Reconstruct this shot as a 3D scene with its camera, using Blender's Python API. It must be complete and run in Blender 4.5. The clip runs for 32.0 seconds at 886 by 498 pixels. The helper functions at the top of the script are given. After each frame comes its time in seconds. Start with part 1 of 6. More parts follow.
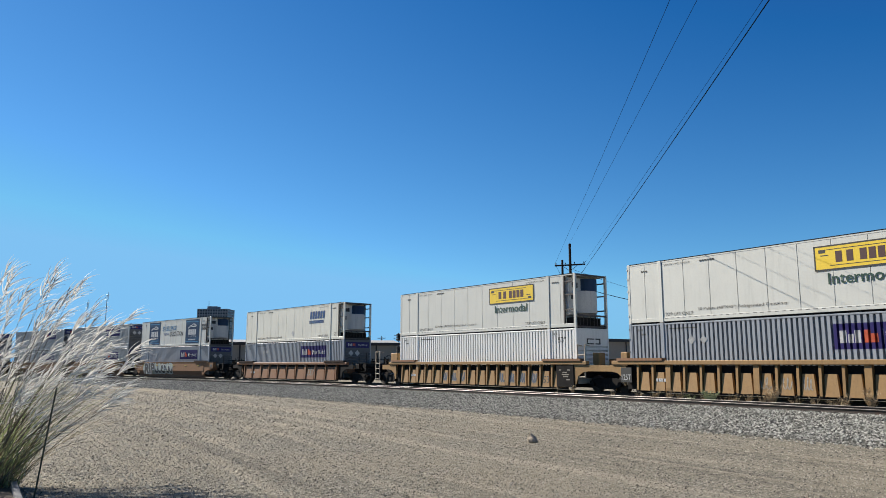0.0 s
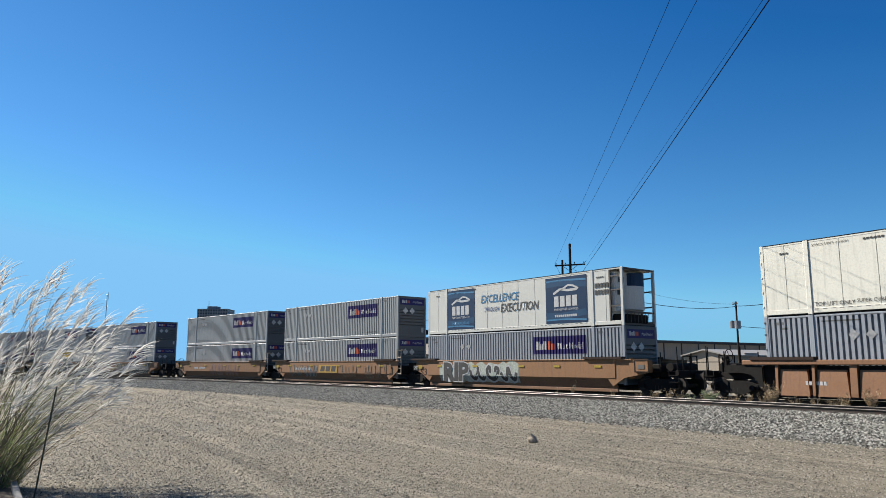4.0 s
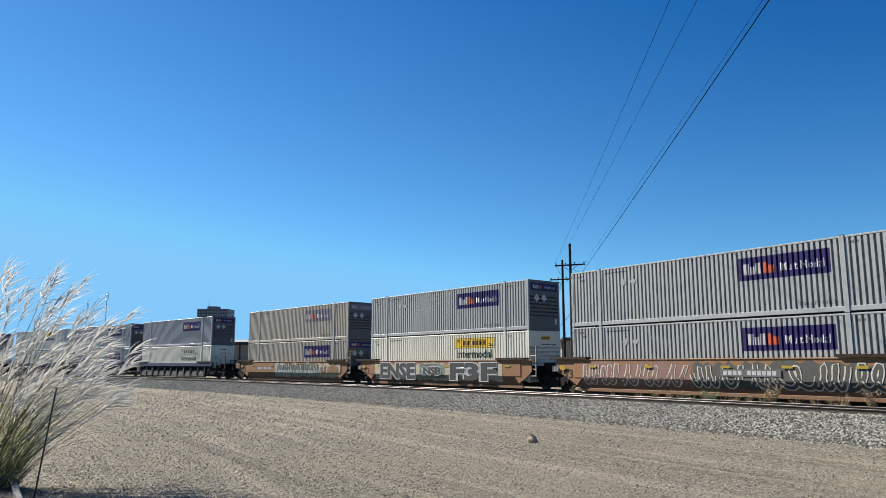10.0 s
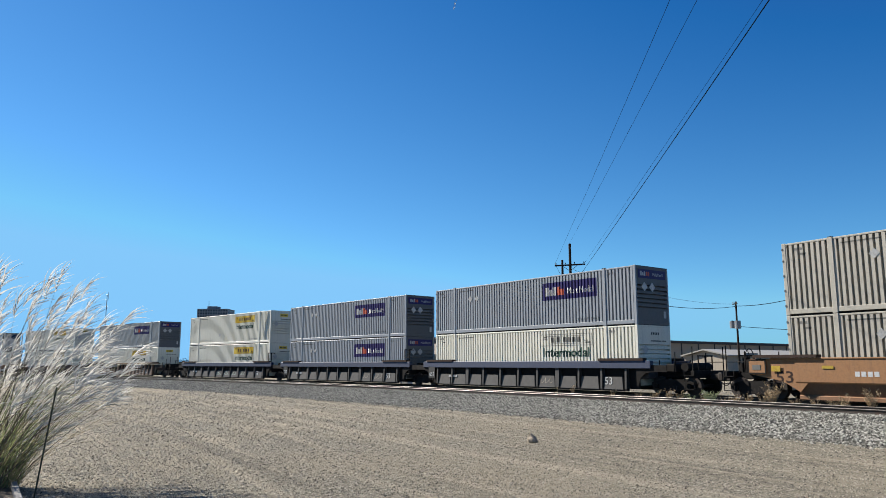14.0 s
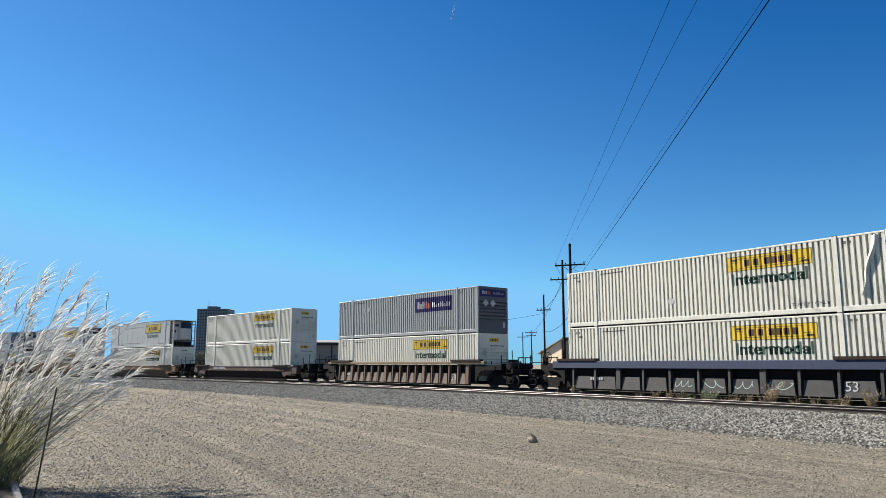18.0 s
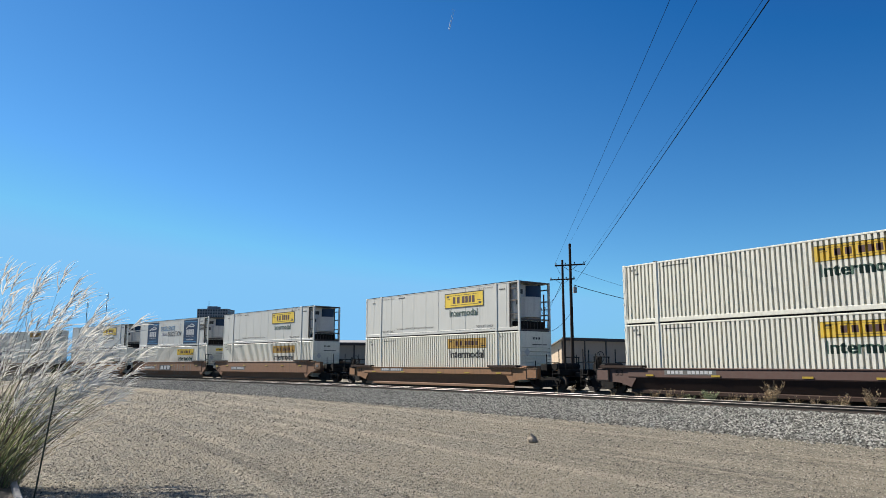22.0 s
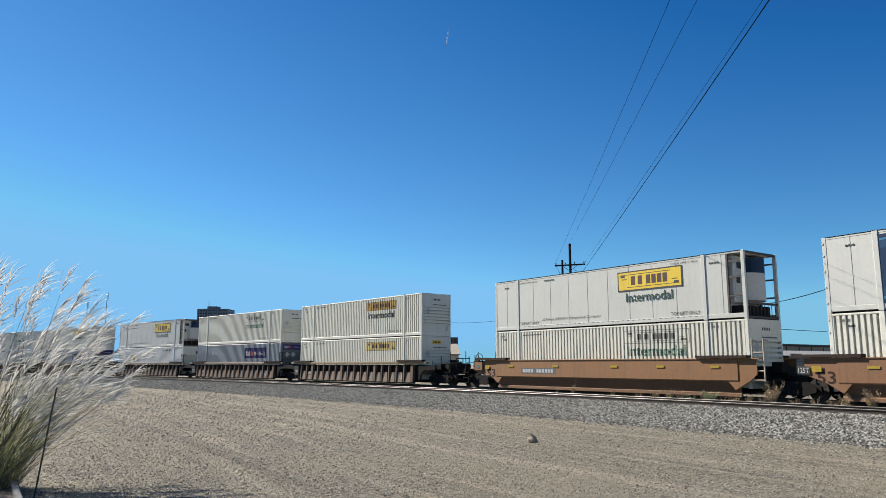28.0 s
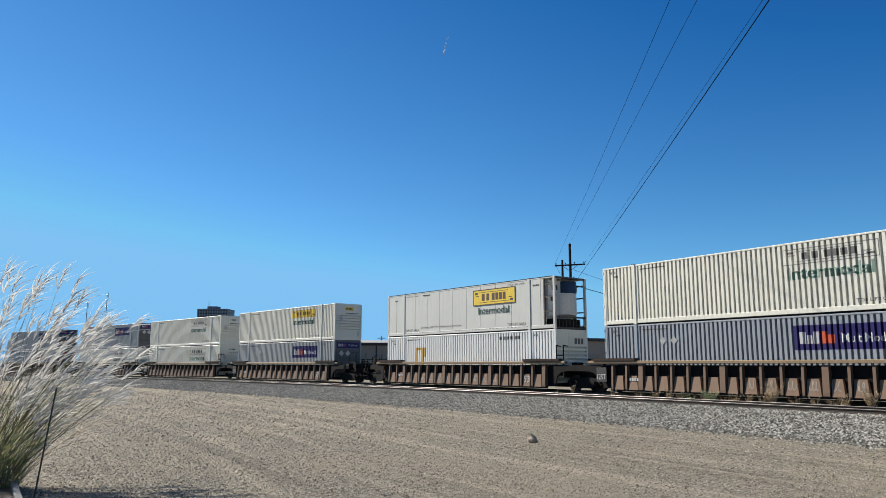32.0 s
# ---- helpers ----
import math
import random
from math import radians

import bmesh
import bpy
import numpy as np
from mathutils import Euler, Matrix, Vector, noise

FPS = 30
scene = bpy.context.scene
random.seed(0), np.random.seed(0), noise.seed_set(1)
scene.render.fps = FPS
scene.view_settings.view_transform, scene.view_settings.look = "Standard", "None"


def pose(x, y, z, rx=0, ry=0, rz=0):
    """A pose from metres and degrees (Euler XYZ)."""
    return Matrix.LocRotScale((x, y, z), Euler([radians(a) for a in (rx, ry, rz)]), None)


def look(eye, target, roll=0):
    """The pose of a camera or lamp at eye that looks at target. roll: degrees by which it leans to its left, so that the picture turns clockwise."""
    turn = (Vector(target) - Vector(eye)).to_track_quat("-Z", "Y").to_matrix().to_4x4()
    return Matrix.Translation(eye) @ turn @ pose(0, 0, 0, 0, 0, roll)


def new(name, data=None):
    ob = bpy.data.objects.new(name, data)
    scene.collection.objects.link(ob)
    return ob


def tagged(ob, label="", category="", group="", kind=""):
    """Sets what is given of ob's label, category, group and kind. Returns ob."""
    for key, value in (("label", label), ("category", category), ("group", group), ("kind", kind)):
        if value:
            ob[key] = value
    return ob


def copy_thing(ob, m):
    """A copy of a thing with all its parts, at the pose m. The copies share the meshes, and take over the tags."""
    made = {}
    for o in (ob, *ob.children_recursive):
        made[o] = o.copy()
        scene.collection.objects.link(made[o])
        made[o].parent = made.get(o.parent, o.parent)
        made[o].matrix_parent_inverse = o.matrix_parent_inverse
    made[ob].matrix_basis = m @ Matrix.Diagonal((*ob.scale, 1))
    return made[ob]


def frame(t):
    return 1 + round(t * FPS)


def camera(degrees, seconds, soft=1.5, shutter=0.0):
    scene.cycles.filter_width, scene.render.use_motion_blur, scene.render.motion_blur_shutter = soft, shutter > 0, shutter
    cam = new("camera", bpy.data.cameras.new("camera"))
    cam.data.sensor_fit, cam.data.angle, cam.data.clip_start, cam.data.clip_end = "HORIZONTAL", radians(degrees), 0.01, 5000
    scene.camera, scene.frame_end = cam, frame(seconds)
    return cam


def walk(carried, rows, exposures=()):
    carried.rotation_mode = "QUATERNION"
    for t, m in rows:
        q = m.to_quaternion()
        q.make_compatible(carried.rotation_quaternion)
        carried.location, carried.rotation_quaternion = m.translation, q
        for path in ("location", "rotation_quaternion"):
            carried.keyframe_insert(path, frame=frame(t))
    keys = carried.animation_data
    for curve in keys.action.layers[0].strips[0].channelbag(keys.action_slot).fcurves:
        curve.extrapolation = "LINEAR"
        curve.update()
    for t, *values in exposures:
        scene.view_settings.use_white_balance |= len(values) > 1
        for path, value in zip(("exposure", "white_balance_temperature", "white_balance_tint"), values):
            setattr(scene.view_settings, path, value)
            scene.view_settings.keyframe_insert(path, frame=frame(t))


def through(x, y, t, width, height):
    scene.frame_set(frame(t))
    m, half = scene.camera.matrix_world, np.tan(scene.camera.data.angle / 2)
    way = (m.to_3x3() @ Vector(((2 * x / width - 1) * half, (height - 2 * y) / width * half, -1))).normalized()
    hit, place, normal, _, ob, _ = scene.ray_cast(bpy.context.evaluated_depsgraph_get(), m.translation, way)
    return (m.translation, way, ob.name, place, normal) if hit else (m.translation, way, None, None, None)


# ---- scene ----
# ---- camera: stands still beside the yard ----
EYE = Vector((0.0, 0.0, 2.0))
cam = camera(62.65, 32.0, soft=0.4)
VIEW = look(EYE, EYE + Vector((-0.84341, 0.51398, 0.15647)))
walk(cam, [(0.0, VIEW), (32.0, VIEW)], [(0.0, 1.27), (3.0, 1.29), (6.0, 1.38), (20.0, 1.38), (23.0, 1.29), (32.0, 1.27)])

# ---- sky and sun ----
SUN_TO = Vector((-2.12, -0.97, 1.82)).normalized()
world = bpy.data.worlds.new("sky")
scene.world = world
world.use_nodes = True
wn = world.node_tree.nodes
sky = wn.new("ShaderNodeTexSky")
sky.sky_type = "NISHITA"
sky.sun_disc = False
sky.sun_elevation = math.asin(SUN_TO.z)
sky.sun_rotation = math.atan2(SUN_TO.x, SUN_TO.y)
sky.altitude = 1400
sky.air_density = 1.0
sky.dust_density = 0.2
sky.ozone_density = 1.4
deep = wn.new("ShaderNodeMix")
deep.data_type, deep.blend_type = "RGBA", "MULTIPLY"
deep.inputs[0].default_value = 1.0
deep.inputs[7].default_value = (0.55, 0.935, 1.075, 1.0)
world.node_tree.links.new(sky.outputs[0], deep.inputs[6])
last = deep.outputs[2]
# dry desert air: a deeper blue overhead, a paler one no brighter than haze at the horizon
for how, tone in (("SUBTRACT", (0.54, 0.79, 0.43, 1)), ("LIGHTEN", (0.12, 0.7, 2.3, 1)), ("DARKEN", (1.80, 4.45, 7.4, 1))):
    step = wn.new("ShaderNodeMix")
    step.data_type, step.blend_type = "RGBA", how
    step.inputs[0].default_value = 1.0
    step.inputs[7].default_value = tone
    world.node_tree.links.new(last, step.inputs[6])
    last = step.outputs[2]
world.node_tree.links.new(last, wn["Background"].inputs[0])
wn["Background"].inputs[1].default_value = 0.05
sun_data = bpy.data.lights.new("sun", "SUN")
sun_data.energy = 4.95
sun_data.angle = radians(0.53)
sun_data.color = (1.0, 0.94, 0.845)
sun = new("sun", sun_data)
sun.matrix_world = look(SUN_TO * 200, (0, 0, 0))


# ---- materials ----
def graph(name):
    m = bpy.data.materials.new(name)
    m.use_nodes = True
    nt = m.node_tree
    return m, nt, nt.nodes["Principled BSDF"]


def node(nt, kind, **values):
    n = nt.nodes.new(kind)
    for key, value in values.items():
        n.inputs[key].default_value = value
    return n


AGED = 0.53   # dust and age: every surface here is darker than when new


def rgba(c, k=1.0):
    k *= AGED
    return (min(c[0] * k, 1), min(c[1] * k, 1), min(c[2] * k, 1), 1)


def object_vector(nt, stretch=(1, 1, 1), shift=True):
    tc = nt.nodes.new("ShaderNodeTexCoord")
    mp = nt.nodes.new("ShaderNodeMapping")
    mp.inputs["Scale"].default_value = stretch
    nt.links.new(tc.outputs["Object"], mp.inputs["Vector"])
    if shift:
        oi = nt.nodes.new("ShaderNodeObjectInfo")
        mul = nt.nodes.new("ShaderNodeMath")
        mul.operation = "MULTIPLY"
        mul.inputs[1].default_value = 37.0
        nt.links.new(oi.outputs["Random"], mul.inputs[0])
        nt.links.new(mul.outputs[0], mp.inputs["Location"])
    return mp.outputs["Vector"]


def noise_ramp(nt, vec, scale, lo, hi, detail=4.0, rough=0.6):
    n = node(nt, "ShaderNodeTexNoise", Scale=scale, Detail=detail, Roughness=rough)
    nt.links.new(vec, n.inputs["Vector"])
    r = nt.nodes.new("ShaderNodeMapRange")
    r.inputs["From Min"].default_value = lo
    r.inputs["From Max"].default_value = hi
    nt.links.new(n.outputs[0], r.inputs["Value"])
    return r.outputs[0], n.outputs[0]


def mix(nt, fac, a, b, kind="MIX"):
    m = nt.nodes.new("ShaderNodeMix")
    m.data_type = "RGBA"
    m.blend_type = kind
    for sock, v in ((m.inputs[0], fac), (m.inputs[6], a), (m.inputs[7], b)):
        if isinstance(v, bpy.types.NodeSocket):
            nt.links.new(v, sock)
        else:
            sock.default_value = v
    return m.outputs[2]


def scaled(nt, sock, k):
    m = nt.nodes.new("ShaderNodeMath")
    m.operation = "MULTIPLY"
    nt.links.new(sock, m.inputs[0])
    m.inputs[1].default_value = k
    return m.outputs[0]


def bumped(nt, bsdf, height, strength, distance):
    b = node(nt, "ShaderNodeBump", Strength=strength, Distance=distance)
    nt.links.new(height, b.inputs["Height"])
    nt.links.new(b.outputs[0], bsdf.inputs["Normal"])


def paint(name, col, rough=0.5, metal=0.0, grime=0.35, dirt=(0.10, 0.08, 0.06), streak=0.4, rust=0.0, bump=0.15, spec=0.4):
    """Weathered paint: broad fading, downward streaks of grime, fine speckle, patches of rust."""
    m, nt, bs = graph(name)
    v = object_vector(nt)
    broad, raw = noise_ramp(nt, v, 0.55, 0.35, 0.7)
    c = mix(nt, scaled(nt, broad, 0.35), rgba(col, 1.06), rgba(col, 0.86))
    fine, rawf = noise_ramp(nt, v, 14.0, 0.45, 0.75, 5.0)
    c = mix(nt, scaled(nt, fine, grime * 0.6), c, rgba(dirt))
    vs = object_vector(nt, (7.0, 7.0, 0.5))
    st, raws = noise_ramp(nt, vs, 1.0, 0.52, 0.8, 3.0)
    c = mix(nt, scaled(nt, st, streak * 0.6), c, rgba(dirt))
    if rust:
        ru, _ = noise_ramp(nt, v, 2.3, 0.62 - 0.12 * rust, 0.7, 8.0, 0.7)
        c = mix(nt, scaled(nt, ru, min(rust, 0.9)), c, (0.13, 0.048, 0.02, 1))
    nt.links.new(c, bs.inputs["Base Color"])
    r, _ = noise_ramp(nt, v, 5.0, 0.2, 0.8)
    rr = nt.nodes.new("ShaderNodeMapRange")
    rr.inputs["To Min"].default_value = rough - 0.1
    rr.inputs["To Max"].default_value = min(rough + 0.18, 1.0)
    nt.links.new(r, rr.inputs["Value"])
    nt.links.new(rr.outputs[0], bs.inputs["Roughness"])
    bs.inputs["Metallic"].default_value = metal
    bs.inputs["Specular IOR Level"].default_value = spec
    if bump:
        bumped(nt, bs, rawf, bump, 0.01)
    return m


def plain(name, col, rough=0.6, metal=0.0, vary=0.25):
    m, nt, bs = graph(name)
    v = object_vector(nt)
    f, raw = noise_ramp(nt, v, 9.0, 0.3, 0.75, 5.0)
    nt.links.new(mix(nt, f, rgba(col, 1.0 + vary * 0.3), rgba(col, 1.0 - vary)), bs.inputs["Base Color"])
    bs.inputs["Roughness"].default_value = rough
    bs.inputs["Metallic"].default_value = metal
    return m


def ground_material(name, tones, stone, bump, tracks=False):
    """Loose gravel: stones by cells of two sizes, broad patches of sand, and wheel ruts along the yard."""
    m, nt, bs = graph(name)
    tc = nt.nodes.new("ShaderNodeTexCoord")
    v = tc.outputs["Object"]
    cell = node(nt, "ShaderNodeTexVoronoi", Scale=1.0 / stone)
    nt.links.new(v, cell.inputs["Vector"])
    small = node(nt, "ShaderNodeTexVoronoi", Scale=2.7 / stone)
    nt.links.new(v, small.inputs["Vector"])
    sep = nt.nodes.new("ShaderNodeSeparateColor")
    nt.links.new(cell.outputs["Color"], sep.inputs[0])
    ramp = nt.nodes.new("ShaderNodeValToRGB")
    ramp.color_ramp.elements[0].color = rgba(tones[0])
    ramp.color_ramp.elements[1].color = rgba(tones[2])
    for at, tone, k in ((0.18, 0, 1.0), (0.28, 1, 0.9), (0.78, 1, 1.15)):
        mid = ramp.color_ramp.elements.new(at)
        mid.color = rgba(tones[tone], k)
    nt.links.new(sep.outputs[0], ramp.inputs[0])
    c = ramp.outputs[0]
    sep2 = nt.nodes.new("ShaderNodeSeparateColor")
    nt.links.new(small.outputs["Color"], sep2.inputs[0])
    c = mix(nt, scaled(nt, sep2.outputs[1], 0.45), c, rgba(tones[1], 0.75))
    if tracks:
        patch, _ = noise_ramp(nt, v, 0.22, 0.4, 0.62, 5.0)
        c = mix(nt, scaled(nt, patch, 0.55), c, rgba(tones[3]))
        mp = nt.nodes.new("ShaderNodeMapping")
        mp.inputs["Rotation"].default_value = (0, 0, radians(12))
        mp.inputs["Scale"].default_value = (0.035, 1.1, 1)
        nt.links.new(v, mp.inputs["Vector"])
        bend = node(nt, "ShaderNodeTexNoise", Scale=0.09, Detail=1.0)
        nt.links.new(v, bend.inputs["Vector"])
        wavy = nt.nodes.new("ShaderNodeVectorMath")
        wavy.operation = "MULTIPLY_ADD"
        nt.links.new(bend.outputs["Color"], wavy.inputs[0])
        wavy.inputs[1].default_value = (0.0, 2.6, 0.0)
        nt.links.new(mp.outputs[0], wavy.inputs[2])
        rut, _ = noise_ramp(nt, wavy.outputs[0], 1.0, 0.52, 0.60, 5.0, 0.6)
        c = mix(nt, scaled(nt, rut, 0.5), c, rgba(tones[4]))
        mp2 = nt.nodes.new("ShaderNodeMapping")
        mp2.inputs["Rotation"].default_value = (0, 0, radians(-9))
        mp2.inputs["Scale"].default_value = (0.05, 1.7, 1)
        nt.links.new(v, mp2.inputs["Vector"])
        rut2, _ = noise_ramp(nt, mp2.outputs[0], 1.0, 0.54, 0.62, 5.0, 0.6)
        c = mix(nt, scaled(nt, rut2, 0.42), c, rgba(tones[0], 1.5))
    nt.links.new(c, bs.inputs["Base Color"])
    bs.inputs["Roughness"].default_value = 0.95
    bs.inputs["Specular IOR Level"].default_value = 0.15
    add = nt.nodes.new("ShaderNodeMath")
    add.operation = "MULTIPLY_ADD"
    nt.links.new(small.outputs["Distance"], add.inputs[0])
    add.inputs[1].default_value = 0.5
    nt.links.new(cell.outputs["Distance"], add.inputs[2])
    inv = scaled(nt, add.outputs[0], -1.0)
    bumped(nt, bs, inv, bump, stone)
    return m


def leaf_material(name, col, through):
    """Thin leaf or silk that lets light through."""
    m, nt, bs = graph(name)
    v = object_vector(nt)
    f, raw = noise_ramp(nt, v, 7.0, 0.3, 0.75, 4.0)
    c = mix(nt, f, rgba(col, 1.15), rgba(col, 0.75))
    nt.links.new(c, bs.inputs["Base Color"])
    bs.inputs["Roughness"].default_value = 0.7
    tr = nt.nodes.new("ShaderNodeBsdfTranslucent")
    nt.links.new(c, tr.inputs["Color"])
    ms = nt.nodes.new("ShaderNodeMixShader")
    ms.inputs[0].default_value = through
    nt.links.new(bs.outputs[0], ms.inputs[1])
    nt.links.new(tr.outputs[0], ms.inputs[2])
    nt.links.new(ms.outputs[0], nt.nodes["Material Output"].inputs["Surface"])
    return m


YARD = ground_material("yard_gravel", ((0.075, 0.066, 0.053), (0.345, 0.31, 0.24), (0.68, 0.63, 0.52), (0.41, 0.352, 0.257), (0.59, 0.52, 0.395)), 0.04, 1.0, True)
BALLAST = ground_material("ballast_bed", ((0.025, 0.024, 0.021), (0.14, 0.134, 0.114), (0.46, 0.44, 0.375)), 0.055, 1.0)


def island_stone(name, dark, light):
    m, nt, bs = graph(name)
    g = nt.nodes.new("ShaderNodeNewGeometry")
    nt.links.new(mix(nt, g.outputs["Random Per Island"], rgba(dark), rgba(light)), bs.inputs["Base Color"])
    bs.inputs["Roughness"].default_value = 0.92
    return m


CRUSHED = island_stone("crushed_stone", (0.018, 0.017, 0.015), (0.74, 0.72, 0.63))
PEBBLE = island_stone("pebbles", (0.03, 0.026, 0.02), (0.84, 0.76, 0.61))
RAIL_TOP = plain("worn_rail_head", (0.30, 0.285, 0.27), 0.46, 1.0, 0.3)
RAIL_SIDE = paint("rusty_rail", (0.055, 0.042, 0.034), 0.8, 0.0, 0.4, rust=0.4)
TIE = paint("weathered_tie", (0.16, 0.135, 0.11), 0.9)
CONCRETE = paint("concrete", (0.42, 0.40, 0.37), 0.9, grime=0.3)

GREY = paint("grey_container_paint", (0.52, 0.545, 0.54), 0.42, grime=0.3, streak=0.45)
SLATE = paint("slate_grey_container_paint", (0.41, 0.445, 0.49), 0.42, grime=0.3, streak=0.45)
GREY_TAN = paint("dusty_grey_container_paint", (0.56, 0.525, 0.445), 0.5, grime=0.4, streak=0.5)
# ends coloured much darker than the grey sides, to put in their shade
GREY_END_SHADED = paint("grey_end_with_shade", (0.13, 0.138, 0.15), 0.5, grime=0.35, streak=0.4)
CREAM = paint("cream_container_paint", (1.08, 1.05, 0.90), 0.42, grime=0.3, streak=0.45)
WHITE = paint("white_container_paint", (1.12, 1.12, 1.08), 0.4, grime=0.2, streak=0.35)
REEFER = paint("white_reefer_panel", (0.87, 0.865, 0.785), 0.4, grime=0.12, streak=0.22, bump=0.03)
PURPLE_PALE = paint("faded_purple_decal", (0.25, 0.225, 0.31), 0.5, grime=0.35, streak=0.5, dirt=(0.42, 0.40, 0.36))
PURPLE = paint("purple_decal", (0.045, 0.035, 0.17), 0.4, grime=0.12, streak=0.2, dirt=(0.15, 0.15, 0.2), spec=0.15)
NAVY = paint("navy_decal", (0.022, 0.058, 0.13), 0.45, grime=0.06, streak=0.12, dirt=(0.2, 0.25, 0.3), spec=0.15)
BLUE = plain("blue_lettering", (0.03, 0.10, 0.30), 0.5)
SWIRL = paint("mid_blue_decal", (0.035, 0.10, 0.20), 0.45, grime=0.1, streak=0.3, dirt=(0.1, 0.2, 0.3), spec=0.15)
CYAN = plain("light_blue_lettering", (0.03, 0.25, 0.50), 0.5)
YELLOW = paint("yellow_sign_panel", (1.15, 0.80, 0.06), 0.45, grime=0.2, streak=0.3)
GOLD = paint("faded_gold_sign_panel", (0.72, 0.43, 0.07), 0.5, grime=0.4, streak=0.5)
GREEN = plain("green_lettering", (0.015, 0.075, 0.04), 0.5)
GREEN_PALE = plain("faded_green_lettering", (0.22, 0.38, 0.28), 0.6, 0, 0.5)
INK = plain("black_lettering", (0.035, 0.033, 0.03), 0.6)
NAME_INK = plain("dark_maroon_lettering", (0.085, 0.022, 0.018), 0.6)
INK_PALE = plain("faded_dark_lettering", (0.17, 0.165, 0.15), 0.6)
CHALK = plain("faded_pale_spray_paint", (0.42, 0.37, 0.30), 0.7, 0, 0.6)
SAND = plain("sand_spray_paint", (0.74, 0.63, 0.44), 0.7, 0, 0.6)
CREAM_SPRAY = plain("cream_spray_paint", (0.95, 0.86, 0.72), 0.7, 0, 0.4)
ORANGE = plain("orange_lettering", (0.80, 0.12, 0.03), 0.5)
PALE = plain("white_lettering", (0.75, 0.75, 0.74), 0.5)
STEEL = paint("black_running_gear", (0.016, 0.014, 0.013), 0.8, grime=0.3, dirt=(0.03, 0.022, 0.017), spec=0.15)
WHEEL = paint("wheel_steel", (0.04, 0.03, 0.025), 0.7, 0.2, rust=0.3)
UNIT = paint("reefer_unit_white", (0.80, 0.79, 0.75), 0.5, grime=0.4)
BLACK = plain("black_grille", (0.02, 0.02, 0.022), 0.6)
REFLECT = plain("yellow_reflector", (0.62, 0.42, 0.04), 0.4)
TAN_CAR = paint("tan_yellow_car_paint", (0.42, 0.245, 0.088), 0.65, grime=0.6, streak=0.8, rust=0.35, dirt=(0.20, 0.11, 0.05))
BROWN_CAR = paint("oxide_brown_car_paint", (0.35, 0.165, 0.073), 0.65, grime=0.7, streak=0.9, rust=0.4, dirt=(0.15, 0.085, 0.05))
DARK_CAR = paint("dark_brown_car_paint", (0.22, 0.135, 0.085), 0.7, grime=0.5, streak=0.5, rust=0.3, dirt=(0.19, 0.15, 0.11))
DUSTY_CAR = paint("dusty_brown_car_paint", (0.25, 0.15, 0.10), 0.75, grime=0.5, streak=0.5, rust=0.2, dirt=(0.27, 0.21, 0.15))
ORANGE_CAR = paint("orange_tan_car_paint", (0.40, 0.192, 0.074), 0.65, grime=0.7, streak=0.9, rust=0.4, dirt=(0.17, 0.095, 0.05))
MAROON_CAR = paint("maroon_car_paint", (0.135, 0.068, 0.052), 0.7, grime=0.5, streak=0.5, rust=0.3)
# lower plates: grime, and the shade under the upper plate, both put into the colour
GRIMY_SHADED = paint("grimy_shaded_lower_plate_paint", (0.32, 0.165, 0.085), 0.75, grime=0.6, streak=0.5, rust=0.4, dirt=(0.10, 0.07, 0.05))
BLUE_CAR = paint("blue_black_car_paint", (0.036, 0.058, 0.13), 0.6, grime=0.5, streak=0.5, rust=0.1, dirt=(0.13, 0.12, 0.11))
WOOD = paint("weathered_pole_wood", (0.05, 0.038, 0.032), 0.9, spec=0.1)
WIRE = paint("cable_black", (0.006, 0.006, 0.009), 0.9, grime=0.0, streak=0.0, bump=0.0, spec=0.02)
LEDGE = paint("dark_oxide_ledge", (0.06, 0.036, 0.028), 0.8, grime=0.4, dirt=(0.04, 0.03, 0.025), spec=0.15)
RUNG = paint("pale_dusty_ladder_paint", (0.62, 0.52, 0.40), 0.7, grime=0.4, rust=0.2)
GALV = paint("galvanised_steel", (0.40, 0.41, 0.42), 0.45, 0.6)


